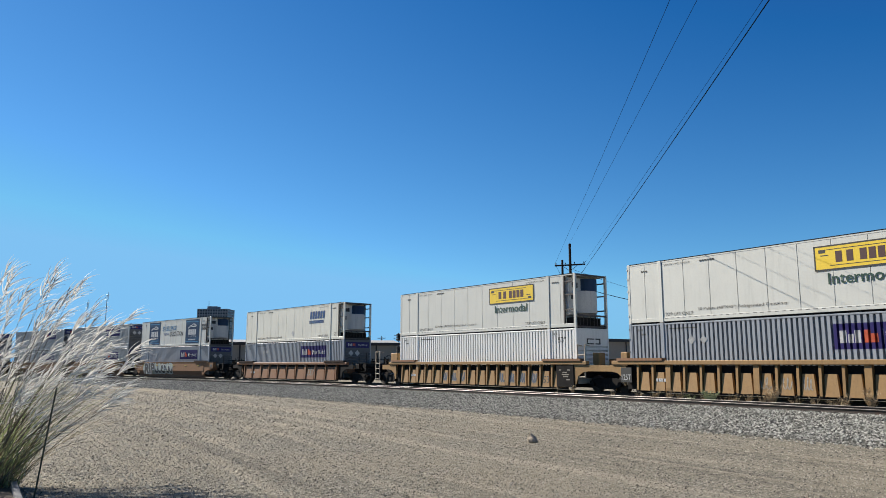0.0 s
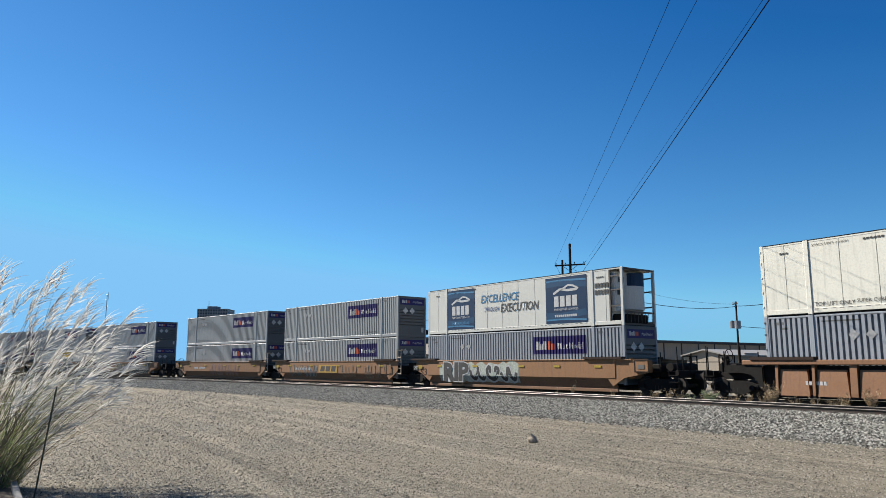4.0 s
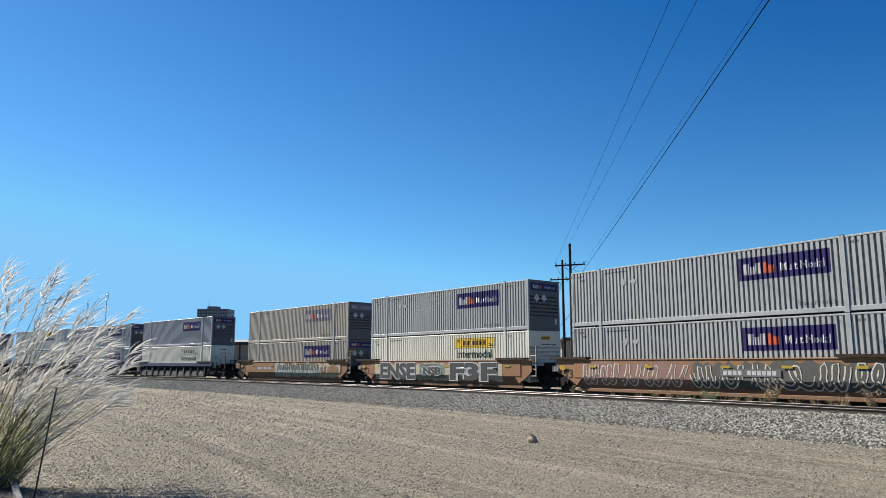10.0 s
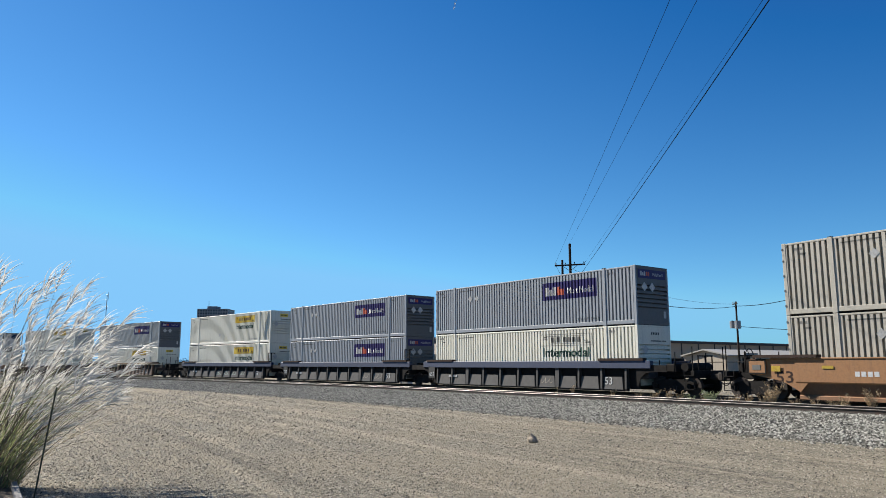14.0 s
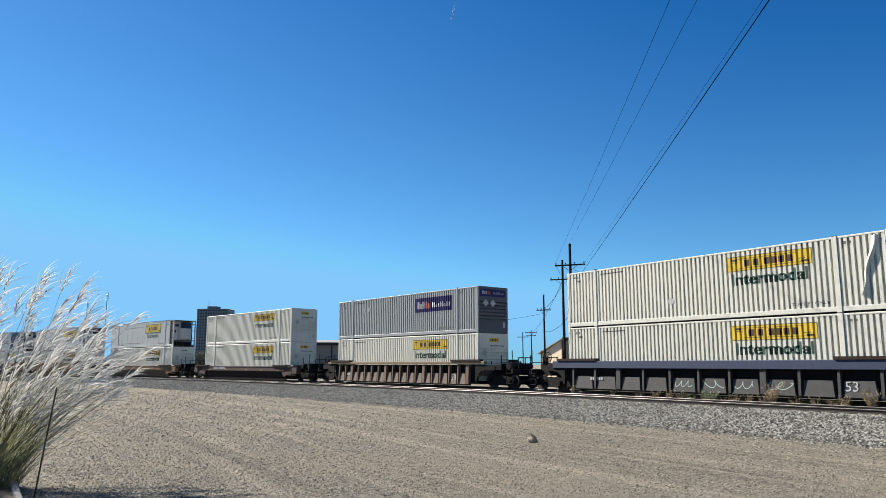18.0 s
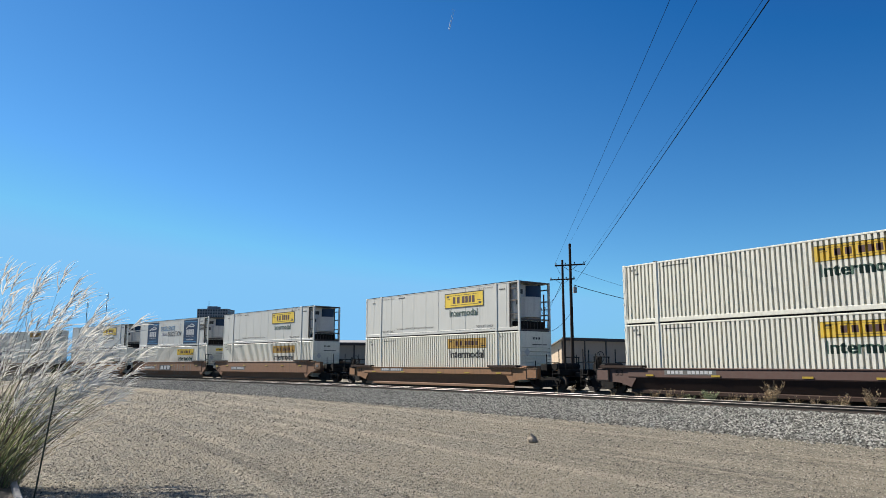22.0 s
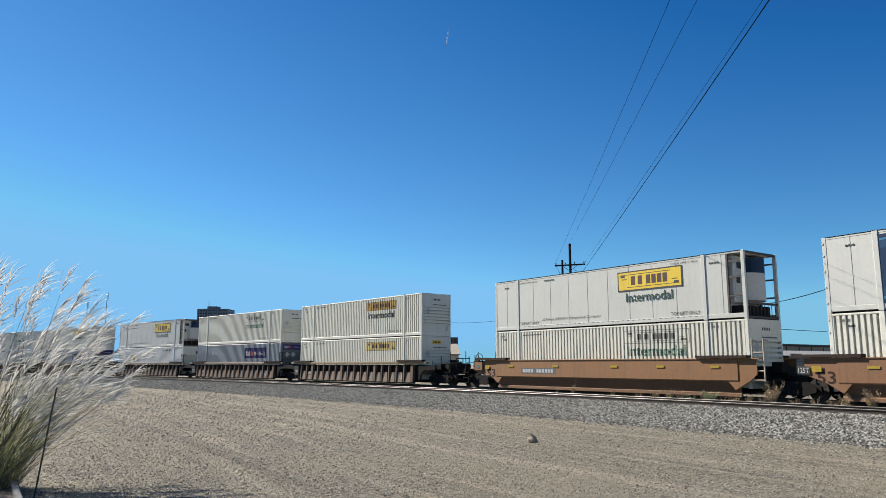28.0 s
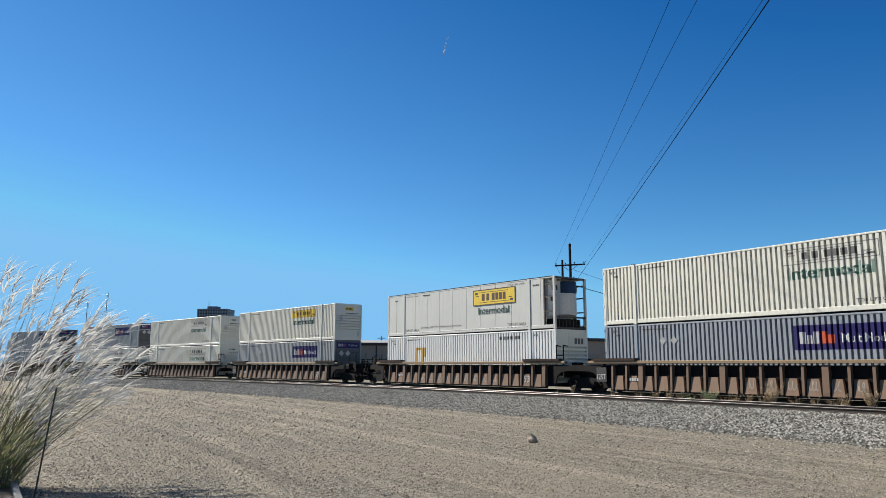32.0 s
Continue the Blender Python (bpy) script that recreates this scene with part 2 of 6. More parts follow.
# ---- mesh building ----
class Shape:
    """Collects corners and faces for one mesh."""

    def __init__(self):
        self.v, self.f = [], []

    def add(self, verts, faces):
        n = len(self.v)
        self.v.extend(verts)
        self.f.extend([tuple(n + i for i in f) for f in faces])
        return self

    def box(self, x0, x1, y0, y1, z0, z1):
        return self.add([(x0, y0, z0), (x1, y0, z0), (x1, y1, z0), (x0, y1, z0), (x0, y0, z1), (x1, y0, z1), (x1, y1, z1), (x0, y1, z1)],
                        [(0, 3, 2, 1), (4, 5, 6, 7), (0, 1, 5, 4), (1, 2, 6, 5), (2, 3, 7, 6), (3, 0, 4, 7)])

    def bevel_box(self, x0, x1, y0, y1, z0, z1, c=0.02):
        """A box whose twelve edges are cut off by c."""
        vs, ix = [], {}
        for sx in (0, 1):
            for sy in (0, 1):
                for sz in (0, 1):
                    X, Y, Z = (x0, x1)[sx], (y0, y1)[sy], (z0, z1)[sz]
                    dx, dy, dz = (c, -c)[sx], (c, -c)[sy], (c, -c)[sz]
                    for a, p in enumerate(((X, Y + dy, Z + dz), (X + dx, Y, Z + dz), (X + dx, Y + dy, Z))):
                        ix[sx, sy, sz, a] = len(vs)
                        vs.append(p)
        fs = []
        for s in (0, 1):
            q = [(0, 0), (0, 1), (1, 1), (1, 0)]
            fs.append([ix[s, a, b, 0] for a, b in (q if s == 0 else q[::-1])])
            fs.append([ix[a, s, b, 1] for a, b in (q[::-1] if s == 0 else q)])
            fs.append([ix[a, b, s, 2] for a, b in (q if s == 0 else q[::-1])])
        for a in (0, 1):
            for b in (0, 1):
                fs.append([ix[a, b, 0, 0], ix[a, b, 1, 0], ix[a, b, 1, 1], ix[a, b, 0, 1]])
                fs.append([ix[a, 0, b, 0], ix[a, 1, b, 0], ix[a, 1, b, 2], ix[a, 0, b, 2]])
                fs.append([ix[0, a, b, 1], ix[1, a, b, 1], ix[1, a, b, 2], ix[0, a, b, 2]])
        for k in ((a, b, c2) for a in (0, 1) for b in (0, 1) for c2 in (0, 1)):
            fs.append([ix[(*k, 0)], ix[(*k, 1)], ix[(*k, 2)]])
        return self.add(vs, fs)

    def prism_x(self, outline, x0, x1):
        """An outline of (y, z) drawn out along x."""
        n = len(outline)
        self.add([(x0, y, z) for y, z in outline] + [(x1, y, z) for y, z in outline],
                 [tuple(range(n))[::-1], tuple(range(n, 2 * n))] + [(i, (i + 1) % n, n + (i + 1) % n, n + i) for i in range(n)])
        return self

    def prism_y(self, outline, y0, y1):
        """An outline of (x, z) drawn out along y."""
        n = len(outline)
        self.add([(x, y0, z) for x, z in outline] + [(x, y1, z) for x, z in outline],
                 [tuple(range(n)), tuple(range(n, 2 * n))[::-1]] + [((i + 1) % n, i, n + i, n + (i + 1) % n) for i in range(n)])
        return self

    def tube(self, a, b, r, n=8, r2=None):
        a, b = Vector(a), Vector(b)
        d = (b - a).normalized()
        u = d.orthogonal().normalized()
        w = d.cross(u)
        r2 = r if r2 is None else r2
        vs = [tuple(a + (u * math.cos(t) + w * math.sin(t)) * r) for t in (math.tau * i / n for i in range(n))]
        vs += [tuple(b + (u * math.cos(t) + w * math.sin(t)) * r2) for t in (math.tau * i / n for i in range(n))]
        return self.add(vs, [tuple(range(n))[::-1], tuple(range(n, 2 * n))] + [(i, (i + 1) % n, n + (i + 1) % n, n + i) for i in range(n)])

    def ribbon(self, pts, width, y):
        """A flat painted stroke in the plane y, along points of (x, z)."""
        for (xa, za), (xb, zb) in zip(pts, pts[1:]):
            l = math.hypot(xb - xa, zb - za) or 1
            nx, nz = -(zb - za) / l * width / 2, (xb - xa) / l * width / 2
            self.add([(xa - nx, y, za - nz), (xb - nx, y, zb - nz), (xb + nx, y, zb + nz), (xa + nx, y, za + nz)], [(0, 1, 2, 3)])
        return self

    def band(self, pts, width, y, rise=0.0001):
        """One joined painted stroke along points of (x, z), each next piece a hair nearer, so that it may cross itself."""
        vs = []
        for i, (x, z) in enumerate(pts):
            (xa, za), (xb, zb) = pts[max(i - 1, 0)], pts[min(i + 1, len(pts) - 1)]
            l = math.hypot(xb - xa, zb - za) or 1
            nx, nz = -(zb - za) / l * width / 2, (xb - xa) / l * width / 2
            vs += [(x - nx, y - rise * i, z - nz), (x + nx, y - rise * i, z + nz)]
        return self.add(vs, [(2 * i, 2 * i + 2, 2 * i + 3, 2 * i + 1) for i in range(len(pts) - 1)])

    def mesh(self, name, material, smooth=False):
        me = bpy.data.meshes.new(name)
        me.from_pydata(self.v, [], self.f)
        me.materials.append(material)
        if smooth:
            me.shade_smooth()
        me.update()
        return me


def part(name, shape, material, parent, label="", smooth=False):
    me = shape.mesh(name, material, smooth) if isinstance(shape, Shape) else shape
    ob = new(name, me)
    ob.parent = parent
    return tagged(ob, label) if label else ob


def thing(name, label, category, group="", m=None):
    ob = tagged(new(name), label, category, group)
    ob.empty_display_size = 0.3
    if m is not None:
        ob.matrix_basis = m
    return ob


def setting(name, shape, material, label="", smooth=False, kind="structure"):
    return tagged(new(name, shape.mesh(name, material, smooth)), label, kind=kind)


LETTERS = {}


def lettering(body, height, material, width=None, shear=0.0, bold=0.0):
    """A flat mesh of the words in the xz plane, its lower left corner at the origin, facing -y."""
    key = (body, height, material.name, width, shear, bold)
    if key not in LETTERS:
        cu = bpy.data.curves.new("words", "FONT")
        cu.body, cu.size, cu.shear, cu.offset = body, 1.0, shear, bold
        cu.resolution_u = 2
        tmp = bpy.data.objects.new("words", cu)
        scene.collection.objects.link(tmp)
        bpy.context.view_layer.update()
        me = bpy.data.meshes.new_from_object(tmp.evaluated_get(bpy.context.evaluated_depsgraph_get()))
        bpy.data.objects.remove(tmp)
        co = np.array([v.co[:] for v in me.vertices])
        lo, hi = co.min(0), co.max(0)
        kz = height / (hi[1] - lo[1])
        kx = kz if width is None else width / (hi[0] - lo[0])
        for v in me.vertices:
            v.co = ((v.co.x - lo[0]) * kx, 0.0, (v.co.y - lo[1]) * kz)
        me.materials.clear()
        me.materials.append(material)
        LETTERS[key] = me
    return LETTERS[key]


# ---- the line of the tracks: a long curve, by the distance s along it ----
FACE = 27.30          # from the eye to the near faces of the train
LONG, TALL, WIDE = 16.154, 2.896, 2.591
RAIL_Z = 0.60         # height of the rail heads over the yard
_s = np.arange(-640.0, 560.0, 0.5)
_k = np.where((_s > -200) & (_s < 20), -0.003378 - 0.001035 * _s / 100, 0.0)
_h = np.cumsum(_k) * 0.5
_h -= np.interp(0, _s, _h)
_x = np.cumsum(np.cos(_h)) * 0.5
_y = np.cumsum(np.sin(_h)) * 0.5
_x -= np.interp(0, _s, _x)
_y += FACE - np.interp(0, _s, _y)


def line(s, lateral=0.0):
    """The place x, y and the heading on the curve; lateral: metres away from the eye, from the near face of the train."""
    h = float(np.interp(s, _s, _h))
    return float(np.interp(s, _s, _x)) - lateral * math.sin(h), float(np.interp(s, _s, _y)) + lateral * math.cos(h), h


MIDDLE = WIDE / 2
NEAR_LINE = MIDDLE - 3.95    # centre of the empty track


def carried_pose(s, half=8.5, z=RAIL_Z, lateral=MIDDLE):
    xa, ya, _ = line(s - half, lateral)
    xb, yb, _ = line(s + half, lateral)
    return pose((xa + xb) / 2, (ya + yb) / 2, z, 0, 0, math.degrees(math.atan2(yb - ya, xb - xa)))


def run(t):
    """How far the train has come at t seconds."""
    return -9.54 + 12.4927 * t + 0.0055 * t * t


# where the front end of each platform's load stands in the train
LOADS = (0.0, -19.62, -43.03, -66.51, -86.14, -105.42, -129.24, -148.67, -167.98, -191.62, -211.11, -230.69, -254.27,
         -277.77, -301.43, -325.02, -344.47, -363.96, -387.45, -406.95, -426.52, -449.77, -469.70, -488.98, -512.5)
MOVERS = []   # (thing, its place in the train, half its wheelbase, height)

# ---- ground ----
ground = Shape()
ground.add([(-4500, -4500, 0), (4500, -4500, 0), (4500, 4500, 0), (-4500, 4500, 0)], [(0, 1, 2, 3)])
setting("ground", ground, YARD, "tan and grey gravel yard with wheel ruts")


def swept(profile, s0, s1, step=2.0):
    """A profile of (lateral, z) drawn along the tracks."""
    sh = Shape()
    stations = np.arange(s0, s1 + 0.1, step)
    rows = []
    for s in stations:
        rows.append([(*line(s, lat)[:2], z) for lat, z in profile])
    n = len(profile)
    for r in rows:
        sh.v.extend(r)
    for i in range(len(rows) - 1):
        for j in range(n - 1):
            a = i * n + j
            sh.f.append((a, a + n, a + n + 1, a + 1))
    return sh


BED = RAIL_Z - 0.17
near_toe = NEAR_LINE - 6.0
bed_profile = [(near_toe, 0.01), (near_toe + 1.6, 0.10), (NEAR_LINE - 2.1, BED - 0.10), (NEAR_LINE - 1.5, BED), (NEAR_LINE + 1.5, BED), (MIDDLE - 1.9, BED - 0.03),
               (MIDDLE - 1.5, BED), (MIDDLE + 1.5, BED), (MIDDLE + 2.4, BED - 0.1), (MIDDLE + 4.5, 0.01)]
setting("ballast_bed", swept(bed_profile, -600, 520), BALLAST, "grey crushed-stone ballast under the two tracks")


def rails(name, centre, label):
    for side in (-1, 1):
        c = centre + side * 0.753
        prof = [(c - 0.07, BED), (c - 0.07, BED + 0.02), (c - 0.012, BED + 0.045), (c - 0.012, RAIL_Z - 0.04), (c - 0.036, RAIL_Z - 0.03), (c - 0.036, RAIL_Z - 0.006)]
        prof += [(c + 0.036, RAIL_Z - 0.006), (c + 0.036, RAIL_Z - 0.03), (c + 0.012, RAIL_Z - 0.04), (c + 0.012, BED + 0.045), (c + 0.07, BED + 0.02), (c + 0.07, BED)]
        rail = setting(name, swept(prof, -600, 520, 4.0), RAIL_SIDE, label)
        head = swept([(c - 0.034, RAIL_Z - 0.006), (c - 0.03, RAIL_Z), (c + 0.03, RAIL_Z), (c + 0.034, RAIL_Z - 0.006)], -600, 520, 4.0)
        part("rail_head", head, RAIL_TOP, rail, "bright worn rail head")


rails("rail_near", NEAR_LINE, "steel rail of the empty track")
rails("rail_far", MIDDLE, "steel rail under the train")


# ---- stones, ties and weeds round the tracks ----
def stone_heap(points, sizes, seed):
    """Many small rough stones in one mesh: each an eight-sided lump."""
    rng = np.random.RandomState(seed)
    n = len(points)
    base = np.array([(1, 0, 0), (0, 1, 0), (-1, 0, 0), (0, -1, 0), (0, 0, 0.8), (0, 0, -0.8)], float)
    v = base[None] * (0.7 + 0.6 * rng.rand(n, 6, 1))
    a = rng.rand(n) * math.tau
    c, s = np.cos(a), np.sin(a)
    x = v[:, :, 0] * c[:, None] - v[:, :, 1] * s[:, None]
    y = v[:, :, 0] * s[:, None] + v[:, :, 1] * c[:, None]
    tilt = rng.randn(n, 1) * 0.5
    z = v[:, :, 2] + x * tilt
    co = np.stack([x, y, z], -1) * sizes[:, None, None] + points[:, None, :]
    f = np.array([(0, 1, 4), (1, 2, 4), (2, 3, 4), (3, 0, 4), (1, 0, 5), (2, 1, 5), (3, 2, 5), (0, 3, 5)])
    faces = (f[None] + 6 * np.arange(n)[:, None, None]).reshape(-1, 3)
    sh = Shape()
    sh.v = co.reshape(-1, 3).tolist()
    sh.f = faces.tolist()
    return sh


def on_bed(s, lat):
    h = np.interp(s, _s, _h)
    z = np.interp(lat, [p[0] for p in bed_profile], [p[1] for p in bed_profile])
    return np.stack([np.interp(s, _s, _x) - lat * np.sin(h), np.interp(s, _s, _y) + lat * np.cos(h), z], -1)


rng = np.random.RandomState(5)
n = 90000
s_st = -80 + 78 * rng.rand(n) ** 0.75
lat_st = near_toe - 0.5 + (NEAR_LINE + 0.4 - near_toe) * rng.rand(n)
keep = rng.rand(n) < np.clip((lat_st - near_toe + 0.5) / 1.8, 0.12, 1)
pts = on_bed(s_st, lat_st)[keep]
tagged(new("ballast_stones", stone_heap(pts, 0.019 + 0.034 * rng.rand(len(pts)) ** 1.5, 6).mesh("ballast_stones", CRUSHED)), "loose grey crushed stones along the track", "ballast", kind="stuff")
n = 16000
pts = on_bed(-150 + 80 * rng.rand(n), near_toe + (NEAR_LINE - 0.9 - near_toe) * rng.rand(n))
tagged(new("ballast_stones", stone_heap(pts, 0.035 + 0.035 * rng.rand(n), 7).mesh("ballast_stones", CRUSHED)), "loose grey crushed stones along the track", "ballast", kind="stuff")
n = 100000
d = 1.0 / (1 / 10.0 - rng.rand(n) * (1 / 10.0 - 1 / 60.0))
az = radians(-92) + radians(68) * rng.rand(n)
pts = np.stack([d * np.sin(az), d * np.cos(az), np.full(n, 0.004)], -1)
size_p = d * (0.00035 + 0.0009 * rng.rand(n) ** 2.2)
clear = pts[:, 1] > np.where(pts[:, 0] < -12, 0.5, -99)
pts, size_p = pts[clear], size_p[clear]
tagged(new("pebbles", stone_heap(pts, size_p, 8).mesh("pebbles", PEBBLE)), "small loose pebbles on the yard", "gravel", kind="stuff")

ties = Shape()
for i in range(330):
    s = -155 + i * 0.51
    for centre in (NEAR_LINE,):
        x, y, h = line(s, centre)
        c_, s_ = math.cos(h), math.sin(h)
        j = (noise.noise((s * 3, 0, 0))) * 0.04
        corner = [(a * c_ - (b + j) * s_ + x, a * s_ + (b + j) * c_ + y) for a, b in ((-0.115, -1.28), (0.115, -1.28), (0.115, 1.28), (-0.115, 1.28))]
        ties.add([(*p, BED - 0.1) for p in corner] + [(*p, BED + 0.012) for p in corner], [(4, 5, 6, 7), (0, 1, 5, 4), (1, 2, 6, 5), (2, 3, 7, 6), (3, 0, 4, 7)])
tagged(new("railroad_ties", ties.mesh("railroad_ties", TIE)), "weathered wooden ties sunk in ballast", "railroad tie", kind="stuff")
clips = Shape()
for i in range(330):
    s = -155 + i * 0.51
    for centre in (NEAR_LINE - 0.753, NEAR_LINE + 0.753):
        for dl in (-0.115, 0.115):
            x, y, h = line(s, centre + dl)
            clips.box(x - 0.07, x + 0.07, y - 0.05, y + 0.05, BED + 0.012, BED + 0.045)
tagged(new("rail_clips", clips.mesh("rail_clips", RAIL_SIDE)), "rusty spikes and plates along the rail", "rail clip", kind="stuff")

STRAW = plain("dry_straw", (0.66, 0.51, 0.31), 0.9, 0, 0.4)
SAGE = plain("grey_green_leaf", (0.56, 0.62, 0.33), 0.85, 0, 0.4)
SEED = plain("brown_seed_head", (0.64, 0.47, 0.27), 0.9, 0, 0.4)


def blade(sh, p, d, length, width, bend, n=4, side=None):
    """A thin bent leaf or stalk: a strip of n pieces that narrows to its tip. Returns the points along it."""
    p, d = Vector(p), Vector(d).normalized()
    side = side or d.cross(Vector((random.uniform(-1, 1), random.uniform(-1, 1), 0.1))).normalized()
    pts = [p.copy()]
    vs = []
    for i in range(n + 1):
        w = width * (1 - 0.85 * i / n) / 2
        vs += [tuple(p - side * w), tuple(p + side * w)]
        if i < n:
            p = p + d * (length / n)
            d = (d + Vector(bend) / n).normalized()
            pts.append(p.copy())
    sh.add(vs, [(2 * i, 2 * i + 1, 2 * i + 3, 2 * i + 2) for i in range(n)])
    return pts


def weed(lateral, s, height, dry, spread, stalks):
    x, y, _ = line(s, lateral)
    z = float(on_bed(np.array([s]), np.array([lateral]))[0, 2])
    w = thing("weed", "dry straw-coloured weed beside the track" if dry else "grey-green weed growing beside the track", "weed", "weeds along the track", pose(x, y, z - 0.02))
    st, lf = Shape(), Shape()
    for i in range(int(stalks * 1.3)):
        a = random.uniform(0, math.tau)
        r = random.random() * 0.4
        pts = blade(st, (r * spread * math.cos(a) * 0.4, r * spread * math.sin(a) * 0.4, 0), (math.cos(a) * spread * random.uniform(0.1, 1.1), math.sin(a) * spread * random.uniform(0.1, 1.1), 1), height * random.uniform(0.35, 1.0), 0.016, (math.cos(a) * 0.25, math.sin(a) * 0.25, 0.1), 4)
        for k in range(12 if dry else 20):
            q = pts[1 + k % 4] if k % 2 else pts[1 + k % 3] * 0.5 + pts[2 + k % 3] * 0.5
            b = random.uniform(0, math.tau)
            blade(lf, q, (math.cos(b), math.sin(b), random.uniform(0.4, 1.6)), height * random.uniform(0.07, 0.17), 0.02 if dry else 0.034, (0, 0, 0.3), 2)
    part("stalk", st, STRAW if dry else SAGE, w)
    part("foliage", lf, SEED if dry else SAGE, w)
    return w


random.seed(3)
for lat, s, h, dry, sp, n_ in ((-1.1, -17.9, 0.98, True, 0.45, 40), (-1.0, -20.7, 0.55, False, 0.75, 44), (-1.1, -19.5, 0.42, True, 0.6, 18), (-1.05, -18.9, 0.45, True, 0.5, 16), (-1.2, -23.4, 0.5, True, 0.6, 18),
                               (-1.1, -22.7, 0.55, True, 0.5, 16), (-1.15, -16.9, 0.42, True, 0.7, 18), (-1.0, -15.6, 0.38, True, 0.8, 18), (-1.1, -15.1, 0.6, True, 0.5, 16), (-1.1, -14.2, 0.85, True, 0.45, 22),
                               (-1.1, -24.4, 0.4, True, 0.6, 14), (-1.0, -28.6, 0.8, True, 0.25, 8), (-1.1, -29.6, 0.45, True, 0.3, 7), (-1.0, -26.0, 0.45, True, 0.4, 10), (-1.1, -21.6, 0.35, False, 0.7, 16),
                               (-1.15, -22.1, 0.5, True, 0.5, 14), (-1.0, -21.0, 0.4, True, 0.5, 12), (-1.1, -18.3, 0.5, True, 0.5, 12), (-1.05, -16.2, 0.5, True, 0.5, 12), (-1.1, -13.3, 0.6, True, 0.5, 12), (-1.1, -20.0, 0.3, True, 0.8, 14)):
    weed(lat, s, h, dry, sp, n_)

# ---- the clump of plumed grass, its bed edge and a stake ----
PLUME = leaf_material("pale_silky_plume", (1.05, 1.02, 0.95), 0.35)
STEM = plain("pale_dry_stem", (0.22, 0.18, 0.12), 0.8, 0, 0.3)
DRY = leaf_material("dry_grass_leaf", (0.55, 0.46, 0.27), 0.4)
LEAF = leaf_material("green_grass_leaf", (0.36, 0.42, 0.18), 0.4)
random.seed(9)
grass = thing("plume_grass", "tall ornamental grass clump with pale silky plumes", "grass", "", pose(-14.15, -0.10, 0.0))


def spread_out():
    """A way out from the clump's middle, rather downwind."""
    a = random.uniform(0, math.tau)
    return Vector((math.cos(a), math.sin(a) + 0.18, 0))


leaves = Shape()
for i in range(290):
    o = spread_out()
    r = random.random() ** 0.5 * 0.5
    d0 = o * random.uniform(0.1, 0.45) + Vector((0, 0, 1))
    blade(leaves, o * r, d0, random.uniform(1.0, 2.6), 0.016, o * 0.45 + Vector((0, 0.2, -random.uniform(0.1, 0.8))), 6)
part("leaves", leaves, LEAF, grass, "arching green leaves")
dry = Shape()
for i in range(110):
    o = spread_out()
    r = random.random() ** 0.5 * 0.5
    d0 = o * random.uniform(0.1, 0.7) + Vector((0, 0, 1))
    blade(dry, o * r, d0, random.uniform(1.0, 2.6), 0.013, o * 0.7 + Vector((0, 0.2, -random.uniform(0.1, 0.9))), 6)
part("dry_leaves", dry, DRY, grass, "dry straw-coloured leaves")
TUFTS = []
WIND = Vector((0.12, 0.95, 0.1))
for k in range(18):
    stems, silk = Shape(), Shape()
    for j in range(7):
        o = spread_out()
        r = random.uniform(0.05, 0.5)
        lean = max(-0.4, random.gauss(0.32, 0.33))
        d0 = Vector((random.gauss(0.0, 0.2), lean, 1.0))
        tall = random.uniform(1.6, 3.8) * (1.0 - 0.25 * abs(lean))
        pts = blade(stems, o * r, d0, tall, 0.02, Vector((0, random.uniform(0.05, 0.5), -0.1)), 9)
        head = (pts[-1] - pts[-2]).normalized()
        for h in range(12):
            u = h / 11
            root = pts[-1] - head * 0.34 * (1 - u)
            fan = Vector((random.uniform(-1, 1), random.uniform(-0.7, 1), random.uniform(-0.5, 0.9)))
            blade(silk, root, head + fan * (0.95 - 0.5 * u) + WIND * 0.1, random.uniform(0.26, 0.52) * (1.05 - 0.25 * u), 0.021,
                  WIND * random.uniform(0.4, 1.1) + Vector((0, 0, -random.uniform(0.2, 0.8))), 5)
    stem = part("plume_stem", stems, STEM, grass)
    part("plume", silk, PLUME, stem, "pale silky plumes")
    TUFTS.append((stem, k))

curb = thing("bed_edge", "weathered concrete edge of the planting bed", "kerb")
ed = Shape().bevel_box(0, 7.0, -0.045, 0.045, -0.05, 0.14, 0.012)
part("edge", ed, CONCRETE, curb)
curb.matrix_basis = pose(-19.0, 0.33, 0, 0, 0, 1.1)
soil = Shape().add([(-19, 0.29, 0.07), (-12.0, 0.42, 0.07), (-12.0, -3.5, 0.07), (-19, -3.5, 0.07)], [(0, 3, 2, 1)])
setting("planting_bed", soil, paint("bed_soil", (0.16, 0.125, 0.09), 0.95), "bare brown soil of the planting bed")
stake = thing("stake", "thin dark green leaning metal stake", "stake")
GREEN_STEEL = plain("dark_green_steel", (0.02, 0.05, 0.035), 0.5)
part("shaft", Shape().tube((-12.85, 0.66, -0.1), (-12.44, 0.83, 1.66), 0.013, 6), GREEN_STEEL, stake)
rock = thing("rock", "lone brown fist-shaped rock on the gravel", "rock", "", pose(-15.31, 12.05, 0.0, 0, 0, 20))
bm = bmesh.new()
bmesh.ops.create_icosphere(bm, subdivisions=3, radius=0.5)
